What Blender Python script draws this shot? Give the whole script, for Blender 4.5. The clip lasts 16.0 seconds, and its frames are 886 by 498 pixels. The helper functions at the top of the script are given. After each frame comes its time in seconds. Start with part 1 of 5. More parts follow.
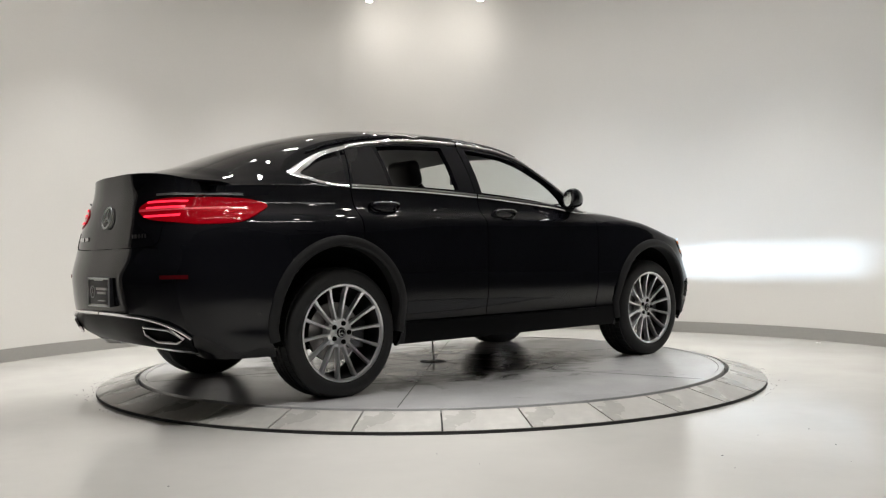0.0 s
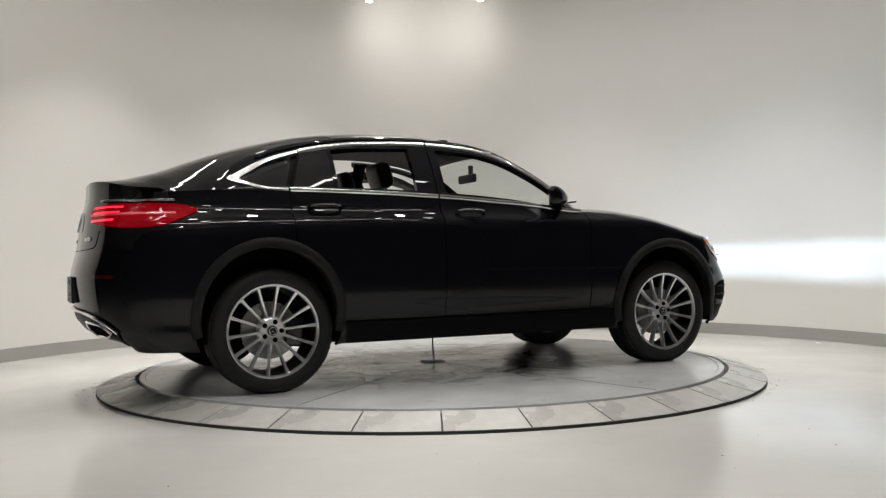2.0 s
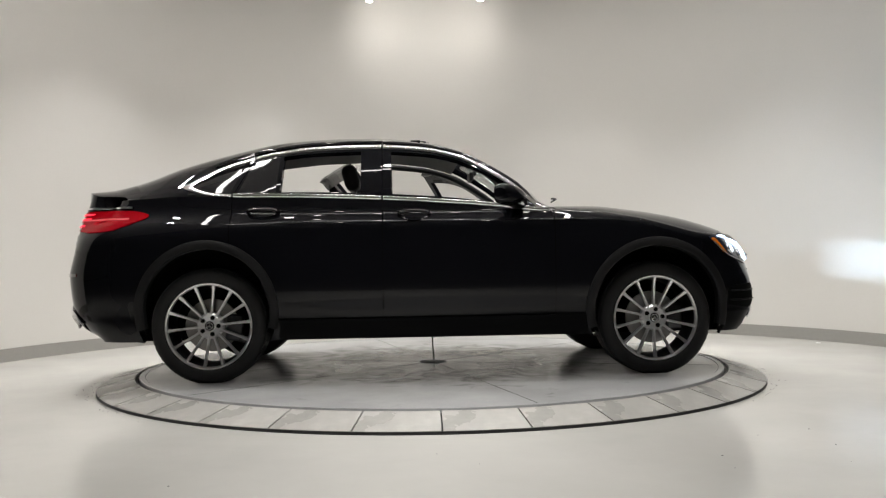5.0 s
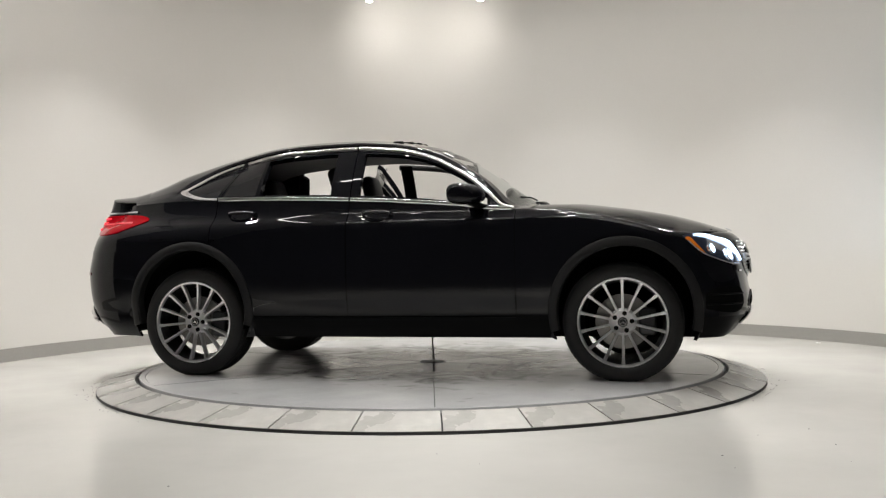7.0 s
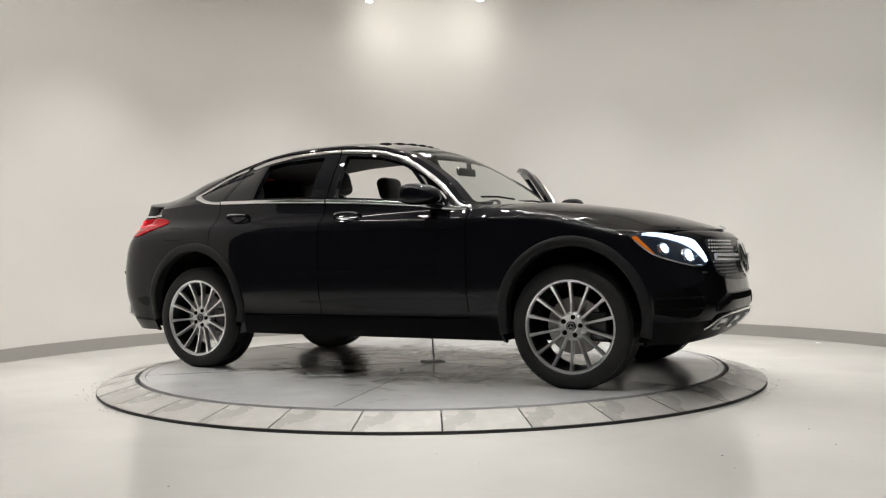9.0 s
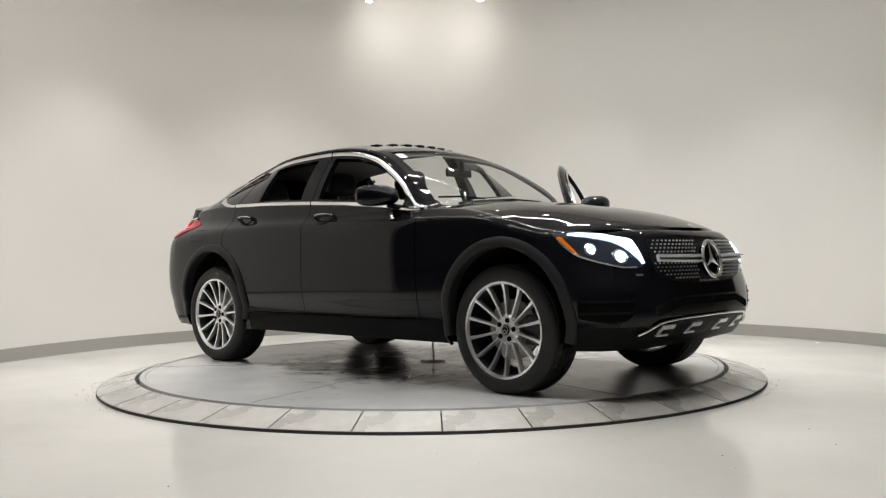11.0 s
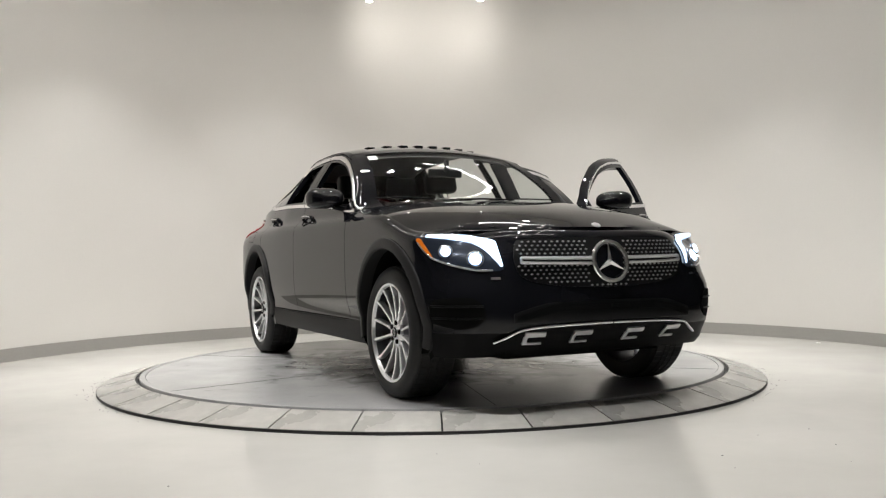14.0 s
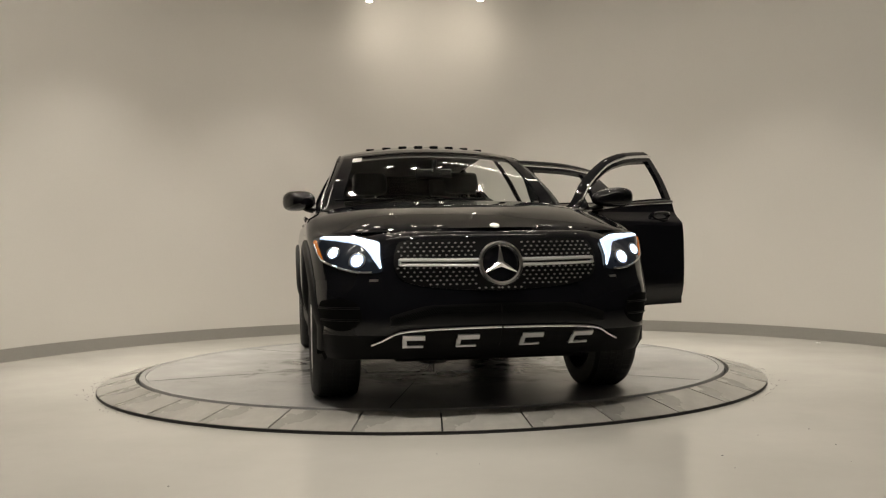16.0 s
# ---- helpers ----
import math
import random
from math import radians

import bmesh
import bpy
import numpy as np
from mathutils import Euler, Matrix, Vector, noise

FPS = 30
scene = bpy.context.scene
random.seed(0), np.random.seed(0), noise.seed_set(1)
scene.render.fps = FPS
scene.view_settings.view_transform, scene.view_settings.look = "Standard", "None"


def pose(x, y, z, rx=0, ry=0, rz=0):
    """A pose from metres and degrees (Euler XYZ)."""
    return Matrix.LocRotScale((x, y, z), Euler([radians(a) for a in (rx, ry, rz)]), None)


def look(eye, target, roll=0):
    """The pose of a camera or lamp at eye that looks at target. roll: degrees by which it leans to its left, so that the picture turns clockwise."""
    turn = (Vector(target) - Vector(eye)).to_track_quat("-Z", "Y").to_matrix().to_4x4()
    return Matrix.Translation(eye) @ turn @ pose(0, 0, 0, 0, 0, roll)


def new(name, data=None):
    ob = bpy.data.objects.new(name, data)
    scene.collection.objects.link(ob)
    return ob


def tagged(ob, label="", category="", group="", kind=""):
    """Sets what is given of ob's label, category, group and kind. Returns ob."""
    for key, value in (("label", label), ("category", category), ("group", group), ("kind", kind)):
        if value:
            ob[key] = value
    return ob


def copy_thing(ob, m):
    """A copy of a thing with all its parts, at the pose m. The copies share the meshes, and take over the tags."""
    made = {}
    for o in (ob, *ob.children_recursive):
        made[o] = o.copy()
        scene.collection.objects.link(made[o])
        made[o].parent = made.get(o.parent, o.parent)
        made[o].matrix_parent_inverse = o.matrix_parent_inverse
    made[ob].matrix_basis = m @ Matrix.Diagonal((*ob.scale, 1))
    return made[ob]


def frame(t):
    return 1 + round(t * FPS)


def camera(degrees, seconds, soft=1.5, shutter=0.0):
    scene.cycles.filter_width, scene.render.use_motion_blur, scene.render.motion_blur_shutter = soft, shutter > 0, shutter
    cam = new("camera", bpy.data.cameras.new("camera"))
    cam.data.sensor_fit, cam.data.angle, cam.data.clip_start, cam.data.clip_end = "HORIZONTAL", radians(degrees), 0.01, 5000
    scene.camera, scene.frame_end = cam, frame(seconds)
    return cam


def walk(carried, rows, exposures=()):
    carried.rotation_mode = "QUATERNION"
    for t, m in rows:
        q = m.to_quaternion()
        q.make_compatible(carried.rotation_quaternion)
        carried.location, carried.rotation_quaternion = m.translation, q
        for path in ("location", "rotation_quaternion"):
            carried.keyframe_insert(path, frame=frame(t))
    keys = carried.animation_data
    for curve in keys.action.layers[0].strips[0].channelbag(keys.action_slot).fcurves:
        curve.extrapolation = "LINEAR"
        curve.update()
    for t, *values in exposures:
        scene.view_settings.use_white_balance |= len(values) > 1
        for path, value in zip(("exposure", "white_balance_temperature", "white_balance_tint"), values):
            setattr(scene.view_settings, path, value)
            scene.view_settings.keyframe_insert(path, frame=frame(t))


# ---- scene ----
ZT = 0.081          # height of the turning disc above the floor
EYE = (0.0, -6.668, 0.862)
cam = camera(52.79, 16.0, soft=1.25)
CAMPOSE = look(EYE, (EYE[0] + 10 * math.sin(radians(0.763)) * math.cos(radians(0.489)), EYE[1] + 10 * math.cos(radians(0.763)) * math.cos(radians(0.489)), EYE[2] + 10 * math.sin(radians(0.489))), -0.938)
EXPOSURES = [(0, 0.50, 6500, 10), (1.5, 0.42, 6500, 10), (4.2, 0.40, 6500, 10), (7.0, 0.60, 6500, 10), (14.4, 0.58, 6500, 10), (15.0, 0.40, 6600, 10), (15.3, 0.31, 6800, 10), (15.6, 0.16, 7150, 10), (16, 0.02, 7500, 10)]
walk(cam, [(0, CAMPOSE), (16, CAMPOSE)], EXPOSURES)

# ---- world and lamps ----
world = bpy.data.worlds.new("world")
scene.world = world
world.use_nodes = True
world.node_tree.nodes["Background"].inputs[0].default_value = (0.9, 0.95, 1.0, 1)
world.node_tree.nodes["Background"].inputs[1].default_value = 0.02

CEIL = 4.25         # ceiling height
WALL_C, WALL_R = (0.12, -0.165), 4.1


def spot(x, y, watts, size=95, radius=0.05, target=None, colour=(1.0, 0.988, 0.958)):
    d = bpy.data.lights.new("downlight_beam", "SPOT")
    d.energy, d.spot_size, d.spot_blend, d.shadow_soft_size, d.color = watts, radians(size), 0.85, radius, colour
    ob = new("downlight_beam", d)
    ob.matrix_world = look((x, y, CEIL - 0.03), target or (x, y + 0.001, 0))
    return ob


# ---- materials ----
def material(name, colour, rough=0.5, metal=0.0, grain=0.0, grain_scale=30.0, bump=0.0, coat=0.0, spec=0.5, emit=0.0, emit_colour=None, stain=0.0, stain_scale=2.0, rough_var=0.0, trans=0.0, ior=1.45, alpha=1.0):
    m = bpy.data.materials.new(name)
    m.use_nodes = True
    nt = m.node_tree
    b = nt.nodes["Principled BSDF"]
    b.inputs["Base Color"].default_value = (*colour, 1)
    b.inputs["Roughness"].default_value = rough
    b.inputs["Metallic"].default_value = metal
    b.inputs["Coat Weight"].default_value = coat
    b.inputs["Coat Roughness"].default_value = 0.02
    b.inputs["Specular IOR Level"].default_value = spec
    b.inputs["Transmission Weight"].default_value = trans
    b.inputs["IOR"].default_value = ior
    b.inputs["Alpha"].default_value = alpha
    if emit:
        b.inputs["Emission Color"].default_value = (*(emit_colour or colour), 1)
        b.inputs["Emission Strength"].default_value = emit
    if grain or stain or bump or rough_var:
        co = nt.nodes.new("ShaderNodeTexCoord")
        fine = nt.nodes.new("ShaderNodeTexNoise")
        fine.inputs["Scale"].default_value, fine.inputs["Detail"].default_value = grain_scale, 5
        nt.links.new(co.outputs["Object"], fine.inputs["Vector"])
        big = nt.nodes.new("ShaderNodeTexNoise")
        big.inputs["Scale"].default_value, big.inputs["Detail"].default_value = stain_scale, 6
        nt.links.new(co.outputs["Object"], big.inputs["Vector"])
        if grain or stain:
            a = nt.nodes.new("ShaderNodeMath")
            a.operation = "MULTIPLY_ADD"
            a.inputs[1].default_value, a.inputs[2].default_value = 2 * grain, 1 - grain
            nt.links.new(fine.outputs["Fac"], a.inputs[0])
            c = nt.nodes.new("ShaderNodeMath")
            c.operation = "MULTIPLY_ADD"
            c.inputs[1].default_value, c.inputs[2].default_value = 2 * stain, 1 - stain
            nt.links.new(big.outputs["Fac"], c.inputs[0])
            d = nt.nodes.new("ShaderNodeMath")
            d.operation = "MULTIPLY"
            nt.links.new(a.outputs[0], d.inputs[0])
            nt.links.new(c.outputs[0], d.inputs[1])
            v = nt.nodes.new("ShaderNodeVectorMath")
            v.operation = "SCALE"
            v.inputs[0].default_value = colour
            nt.links.new(d.outputs[0], v.inputs["Scale"])
            nt.links.new(v.outputs[0], b.inputs["Base Color"])
        if rough_var:
            r = nt.nodes.new("ShaderNodeMath")
            r.operation = "MULTIPLY_ADD"
            r.inputs[1].default_value, r.inputs[2].default_value = 2 * rough_var, rough - rough_var
            nt.links.new(big.outputs["Fac"], r.inputs[0])
            nt.links.new(r.outputs[0], b.inputs["Roughness"])
        if bump:
            k = nt.nodes.new("ShaderNodeBump")
            k.inputs["Strength"].default_value, k.inputs["Distance"].default_value = bump, 0.004
            nt.links.new(fine.outputs["Fac"], k.inputs["Height"])
            nt.links.new(k.outputs[0], b.inputs["Normal"])
    return m


WALL = material("warm_white_plaster", (0.78, 0.762, 0.732), 0.75, grain=0.02, grain_scale=60, bump=0.05, stain=0.03, stain_scale=0.7)
BASE = material("grey_vinyl_skirting", (0.36, 0.35, 0.33), 0.5, grain=0.05, stain=0.06)
FLOOR = material("polished_cream_floor", (0.70, 0.686, 0.652), 0.15, grain=0.025, grain_scale=9, stain=0.09, stain_scale=1.5, rough_var=0.04)
CEILM = material("ceiling_paint", (0.6, 0.58, 0.55), 0.9, stain=0.03)
HALL = material("dark_hall_paint", (0.27, 0.263, 0.252), 0.8, stain=0.1)
def varied(m, amount):
    """Each piece a little lighter or darker than the next."""
    nt = m.node_tree
    b = nt.nodes["Principled BSDF"]
    old = b.inputs["Base Color"].links[0].from_socket
    info = nt.nodes.new("ShaderNodeObjectInfo")
    mp = nt.nodes.new("ShaderNodeMapRange")
    mp.inputs[3].default_value, mp.inputs[4].default_value = 1 - amount, 1 + amount
    sc = nt.nodes.new("ShaderNodeVectorMath")
    sc.operation = "SCALE"
    for a, c in ((info.outputs["Random"], mp.inputs[0]), (old, sc.inputs[0]), (mp.outputs[0], sc.inputs["Scale"]), (sc.outputs[0], b.inputs["Base Color"])):
        nt.links.new(a, c)
    return m


TILE = material("worn_grey_steel_plate", (0.48, 0.468, 0.442), 0.30, grain=0.16, grain_scale=16, stain=0.27, stain_scale=4.5, rough_var=0.16, bump=0.05)
varied(TILE, 0.10)
def smeared_and_shaded(m, radius, depth):
    """Dark smears and painted under-car shade that gather round the middle, streaked along the radius."""
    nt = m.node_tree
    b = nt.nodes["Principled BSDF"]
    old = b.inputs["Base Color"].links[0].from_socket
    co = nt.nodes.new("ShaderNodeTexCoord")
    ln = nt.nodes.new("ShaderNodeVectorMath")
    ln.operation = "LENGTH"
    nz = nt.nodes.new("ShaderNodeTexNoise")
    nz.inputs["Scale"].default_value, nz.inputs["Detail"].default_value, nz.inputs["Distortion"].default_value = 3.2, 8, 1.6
    # radial fall-off: puts the shade beneath the car into the colour
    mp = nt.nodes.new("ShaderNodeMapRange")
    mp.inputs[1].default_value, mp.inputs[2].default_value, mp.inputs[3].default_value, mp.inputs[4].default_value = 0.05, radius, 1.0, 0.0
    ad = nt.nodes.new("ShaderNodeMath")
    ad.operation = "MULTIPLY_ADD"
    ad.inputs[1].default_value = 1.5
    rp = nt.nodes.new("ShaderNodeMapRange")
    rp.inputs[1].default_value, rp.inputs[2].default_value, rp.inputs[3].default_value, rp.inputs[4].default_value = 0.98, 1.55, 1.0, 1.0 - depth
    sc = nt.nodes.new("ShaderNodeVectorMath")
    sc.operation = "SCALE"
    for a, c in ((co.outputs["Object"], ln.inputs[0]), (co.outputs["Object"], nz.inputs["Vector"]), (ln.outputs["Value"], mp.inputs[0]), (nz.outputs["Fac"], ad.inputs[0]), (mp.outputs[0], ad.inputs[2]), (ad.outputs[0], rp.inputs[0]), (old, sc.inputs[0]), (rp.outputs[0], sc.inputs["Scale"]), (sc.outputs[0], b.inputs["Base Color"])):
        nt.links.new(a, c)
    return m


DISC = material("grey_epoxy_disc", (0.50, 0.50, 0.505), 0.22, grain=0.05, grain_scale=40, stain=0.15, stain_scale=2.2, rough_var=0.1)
HUBM = material("scuffed_hub_steel", (0.40, 0.39, 0.375), 0.35, grain=0.2, grain_scale=30, stain=0.4, stain_scale=9)
STEEL = material("dark_joint_steel", (0.035, 0.035, 0.035), 0.6, metal=0.3, grain=0.1)
PAINT = material("black_car_paint", (0.0078, 0.0081, 0.0108), 0.25, coat=0.9, spec=0.0)
PAINT.node_tree.nodes["Principled BSDF"].inputs["Coat IOR"].default_value = 1.40
CLAD = material("black_plastic_trim", (0.0055, 0.0055, 0.006), 0.42, spec=0.07, grain=0.08, grain_scale=300)
ARCHM = material("grey_black_arch_plastic", (0.019, 0.019, 0.020), 0.5, spec=0.25, grain=0.08, grain_scale=300)
CHROME = material("bright_chrome", (0.90, 0.90, 0.91), 0.16, metal=1.0)
SATIN = material("satin_silver_trim", (0.66, 0.66, 0.68), 0.34, metal=0.6, grain=0.03)
RIMM = material("machined_alloy", (0.88, 0.88, 0.90), 0.28, metal=0.85, grain=0.04, grain_scale=80)
RIMD = material("dark_alloy_barrel", (0.10, 0.10, 0.105), 0.35, metal=0.9)
RUBBER = material("tyre_rubber", (0.014, 0.014, 0.0145), 0.62, grain=0.15, grain_scale=120, bump=0.1)
GLASS = material("clear_windscreen_glass", (0.62, 0.68, 0.66), 0.0, trans=1.0, ior=1.02, spec=0.4, coat=0.35)
TINT = material("privacy_glass", (0.02, 0.02, 0.022), 0.03, spec=0.2, coat=0.4)
LEATHER = material("black_leather", (0.017, 0.017, 0.018), 0.5, grain=0.1, grain_scale=200, bump=0.1)
DASH = material("black_soft_dash", (0.015, 0.015, 0.016), 0.6, grain=0.1, grain_scale=150)
HEADLINER = material("grey_headliner", (0.16, 0.16, 0.155), 0.9, grain=0.06, grain_scale=200)
INNER = material("black_underbody", (0.004, 0.004, 0.004), 0.8, spec=0.08, grain=0.2)
REDL = material("red_lamp_lens", (0.20, 0.001, 0.004), 0.07, spec=0.1, coat=0.08, emit=0.085, emit_colour=(1.0, 0.001, 0.016))
REDGLOW = material("red_light_guide", (0.5, 0.02, 0.03), 0.2, emit=1.3, emit_colour=(1.0, 0.02, 0.05))
REFLECTOR = material("red_reflector", (0.12, 0.004, 0.008), 0.2, coat=1.0)
AMBER = material("amber_lens", (0.62, 0.15, 0.012), 0.1, coat=1.0, emit=0.12, emit_colour=(1, 0.3, 0.03))
LAMPGLOW = material("cool_white_led", (0.75, 0.86, 1.0), 0.2, emit=3.0, emit_colour=(0.60, 0.78, 1.0))
BEAM = material("projector_burner", (1, 1, 1), 0.2, emit=5.5e5, emit_colour=(0.62, 0.80, 1.0))
LAMPHOUSE = material("dark_lamp_housing", (0.02, 0.025, 0.035), 0.22, emit=0.012, emit_colour=(0.45, 0.62, 1.0), metal=0.7, coat=1.0)
LAMPDIM = material("lit_lamp_reflector", (0.5, 0.56, 0.66), 0.25, metal=0.5, emit=1.15, emit_colour=(0.52, 0.70, 1.0), coat=0.6)
LENSDIM = material("projector_lens_rim", (0.2, 0.25, 0.33), 0.08, emit=0.45, emit_colour=(0.45, 0.62, 1.0), coat=1.0)
LENSGLOW = material("projector_lens_glow", (0.8, 0.9, 1.0), 0.1, emit=8.0, emit_colour=(0.58, 0.76, 1.0))
BANDGLOW = material("pale_red_band", (0.4, 0.06, 0.07), 0.2, emit=0.22, emit_colour=(1.0, 0.05, 0.08))
GRILLE = material("black_grille", (0.008, 0.008, 0.009), 0.3, grain=0.2, grain_scale=100)
PLATE = material("dealer_plate_dark", (0.03, 0.03, 0.035), 0.4)
WHITE = material("white_print", (0.75, 0.75, 0.74), 0.5)
LIGHTDISC = material("lamp_diffuser", (1, 0.95, 0.85), 0.4, emit=60, emit_colour=(1, 0.96, 0.9))
STRIPGLOW = material("strip_diffuser", (1, 0.97, 0.92), 0.4, emit=13, emit_colour=(1, 0.96, 0.9))
DISCROTOR = material("brake_steel", (0.35, 0.34, 0.33), 0.35, metal=1.0, grain=0.1, grain_scale=90)


# ---- mesh helpers ----
def part(name, bm, mat, parent=None, label="", smooth=True, angle=40):
    me = bpy.data.meshes.new(name)
    bmesh.ops.recalc_face_normals(bm, faces=bm.faces)
    bm.to_mesh(me)
    bm.free()
    me.materials.append(mat)
    if smooth:
        me.shade_smooth()
        me.set_sharp_from_angle(angle=radians(angle))
    ob = new(name, me)
    if parent:
        ob.parent = parent
    if label:
        tagged(ob, label)
    return ob


def box(bm, x0, x1, y0, y1, z0, z1, bevel=0.0, m=None):
    c = Matrix.Translation(((x0 + x1) / 2, (y0 + y1) / 2, (z0 + z1) / 2)) @ Matrix.Diagonal((x1 - x0, y1 - y0, z1 - z0, 1))
    v = bmesh.ops.create_cube(bm, size=1, matrix=c)["verts"]
    if bevel:
        e = list({ed for w in v for ed in w.link_edges})
        r = bmesh.ops.bevel(bm, geom=e, offset=bevel, segments=3, profile=0.5, affect="EDGES")
        v = list({w for f in r["faces"] for w in f.verts} | {w for w in v if w.is_valid})
    if m is not None:
        bmesh.ops.transform(bm, matrix=m, verts=v)
    return v


def ring_strip(bm, profile, n, a0=0.0, a1=2 * math.pi, centre=(0, 0), closed=None):
    """A profile of (radius, z) swept round the z axis."""
    closed = abs(a1 - a0 - 2 * math.pi) < 1e-6 if closed is None else closed
    rows = []
    for i in range(n + (0 if closed else 1)):
        a = a0 + (a1 - a0) * i / n
        rows.append([bm.verts.new((centre[0] + r * math.cos(a), centre[1] + r * math.sin(a), z)) for r, z in profile])
    k = len(rows)
    for i in range(k if closed else k - 1):
        p, q = rows[i], rows[(i + 1) % k]
        for j in range(len(profile) - 1):
            bm.faces.new((p[j], q[j], q[j + 1], p[j + 1]))
    return rows


def tube(bm, pts, rx, ry=None, up=(0, 0, 1), n=8, closed=False, cap=True):
    """An elliptic tube along points: rx across, ry along up."""
    ry = ry or rx
    pts = [Vector(p) for p in pts]
    rows = []
    for i, p in enumerate(pts):
        a = pts[(i - 1) % len(pts)] if (closed or i) else p
        b = pts[(i + 1) % len(pts)] if (closed or i < len(pts) - 1) else p
        t = (b - a).normalized()
        s = t.cross(Vector(up)).normalized()
        u = s.cross(t).normalized()
        rows.append([bm.verts.new(p + s * rx * math.cos(2 * math.pi * k / n) + u * ry * math.sin(2 * math.pi * k / n)) for k in range(n)])
    m = len(rows)
    for i in range(m if closed else m - 1):
        p, q = rows[i], rows[(i + 1) % m]
        for k in range(n):
            bm.faces.new((p[k], p[(k + 1) % n], q[(k + 1) % n], q[k]))
    if cap and not closed:
        bm.faces.new(rows[0])
        bm.faces.new(rows[-1])


def lerp(table, x):
    """Smooth reading of a table of (x, value), x rising."""
    if x <= table[0][0]:
        return table[0][1]
    if x >= table[-1][0]:
        return table[-1][1]
    for i in range(len(table) - 1):
        x0, v0 = table[i]
        x1, v1 = table[i + 1]
        if x <= x1:
            def slope(k):
                if k == 0:
                    return (table[1][1] - table[0][1]) / (table[1][0] - table[0][0])
                if k == len(table) - 1:
                    return (table[-1][1] - table[-2][1]) / (table[-1][0] - table[-2][0])
                a = (table[k][1] - table[k - 1][1]) / (table[k][0] - table[k - 1][0])
                b = (table[k + 1][1] - table[k][1]) / (table[k + 1][0] - table[k][0])
                return 0.0 if a * b <= 0 else 2 * a * b / (a + b)
            h = x1 - x0
            t = (x - x0) / h
            return (v0 * (2 * t ** 3 - 3 * t ** 2 + 1) + v1 * (3 * t ** 2 - 2 * t ** 3) + h * slope(i) * (t ** 3 - 2 * t ** 2 + t) + h * slope(i + 1) * (t ** 3 - t ** 2))


def spline(pts, n):
    """Catmull-Rom through 2D or 3D points, n steps a span."""
    p = [Vector(q) for q in pts]
    p = [2 * p[0] - p[1], *p, 2 * p[-1] - p[-2]]
    out = []
    for i in range(1, len(p) - 2):
        for k in range(n):
            t = k / n
            out.append(0.5 * (2 * p[i] + (p[i + 1] - p[i - 1]) * t + (2 * p[i - 1] - 5 * p[i] + 4 * p[i + 1] - p[i + 2]) * t * t + (3 * p[i] - p[i - 1] - 3 * p[i + 1] + p[i + 2]) * t ** 3))
    out.append(p[-2])
    return out


# ---- the room ----
def arc_wall(name, r0, r1, z0, z1, a0, a1, mat, n=96):
    bm = bmesh.new()
    rows = ring_strip(bm, [(r0, z0), (r0, z1), (r1, z1), (r1, z0), (r0, z0)], n, a0, a1, WALL_C, closed=False)
    bmesh.ops.remove_doubles(bm, verts=bm.verts, dist=1e-5)
    return part(name, bm, mat)


A0, A1 = radians(9), radians(193)   # where the curved wall begins and ends; the rest stands open to the hall
tagged(arc_wall("wall_round", WALL_R, WALL_R + 0.2, 0, CEIL, A0, A1, WALL), "warm white curved plaster wall of the round room", "wall", kind="structure")
tagged(arc_wall("baseboard", WALL_R - 0.012, WALL_R - 0.001, 0, 0.116, A0, A1, BASE), "grey vinyl skirting along the curved wall", "baseboard", kind="structure")

bm = bmesh.new()
rr = [2.345, 2.6, 3.0, 3.5, 4.0, 5.0, 7.0, 10.0, 14.0]
ring_strip(bm, [(r, 0.0) for r in rr], 128)
tagged(part("floor", bm, FLOOR), "polished cream floor with soft reflections and scuffs", "floor", kind="structure")
bm = bmesh.new()
box(bm, -14, 14, -14, 14, CEIL, CEIL + 0.2)
tagged(part("ceiling", bm, CEILM, smooth=False), "plain off-white ceiling over the round room", "ceiling", kind="structure")
for nm, b in (("wall_south", (-14, 14, -14.2, -14)), ("wall_north", (-14, 14, 14, 14.2)), ("wall_west", (-14.2, -14, -14, 14)), ("wall_east", (14, 14.2, -14, 14))):
    bm = bmesh.new()
    box(bm, *b, 0, CEIL)
    tagged(part(nm, bm, HALL, smooth=False), "dark wall of the hall outside the round room", "wall", kind="structure")

# lamps in the ceiling: one wall washer, small downlights and linear strips
LAMPS = [(2.75 * math.cos(radians(a)), 2.75 * math.sin(radians(a)), w, 78) for a, w in ((62, 118), (30, 158), (-2, 148), (118, 118), (150, 158), (182, 148))]
LAMPS += [(-0.8, -3.0, 200, 53), (0.8, -3.0, 200, 53), (0.0, 1.0, 120, 88), (-0.9, -0.3, 75, 88), (0.9, -0.3, 75, 88)]


def downlight(x, y):
    bm = bmesh.new()
    ring_strip(bm, [(0.055, CEIL - 0.012), (0.075, CEIL - 0.014), (0.085, CEIL - 0.004), (0.085, CEIL + 0.001)], 24, centre=(x, y))
    ob = part("downlight", bm, SATIN)
    tagged(ob, "small round recessed ceiling downlight, switched on", "downlight", "downlights in the ceiling")
    bm = bmesh.new()
    bmesh.ops.create_circle(bm, cap_ends=True, radius=0.056, segments=24, matrix=Matrix.Translation((x, y, CEIL - 0.008)))
    part("diffuser", bm, LIGHTDISC, ob, smooth=False)
    return ob


for x, y, w, s in LAMPS:
    downlight(x, y)
    spot(x, y, w, s)


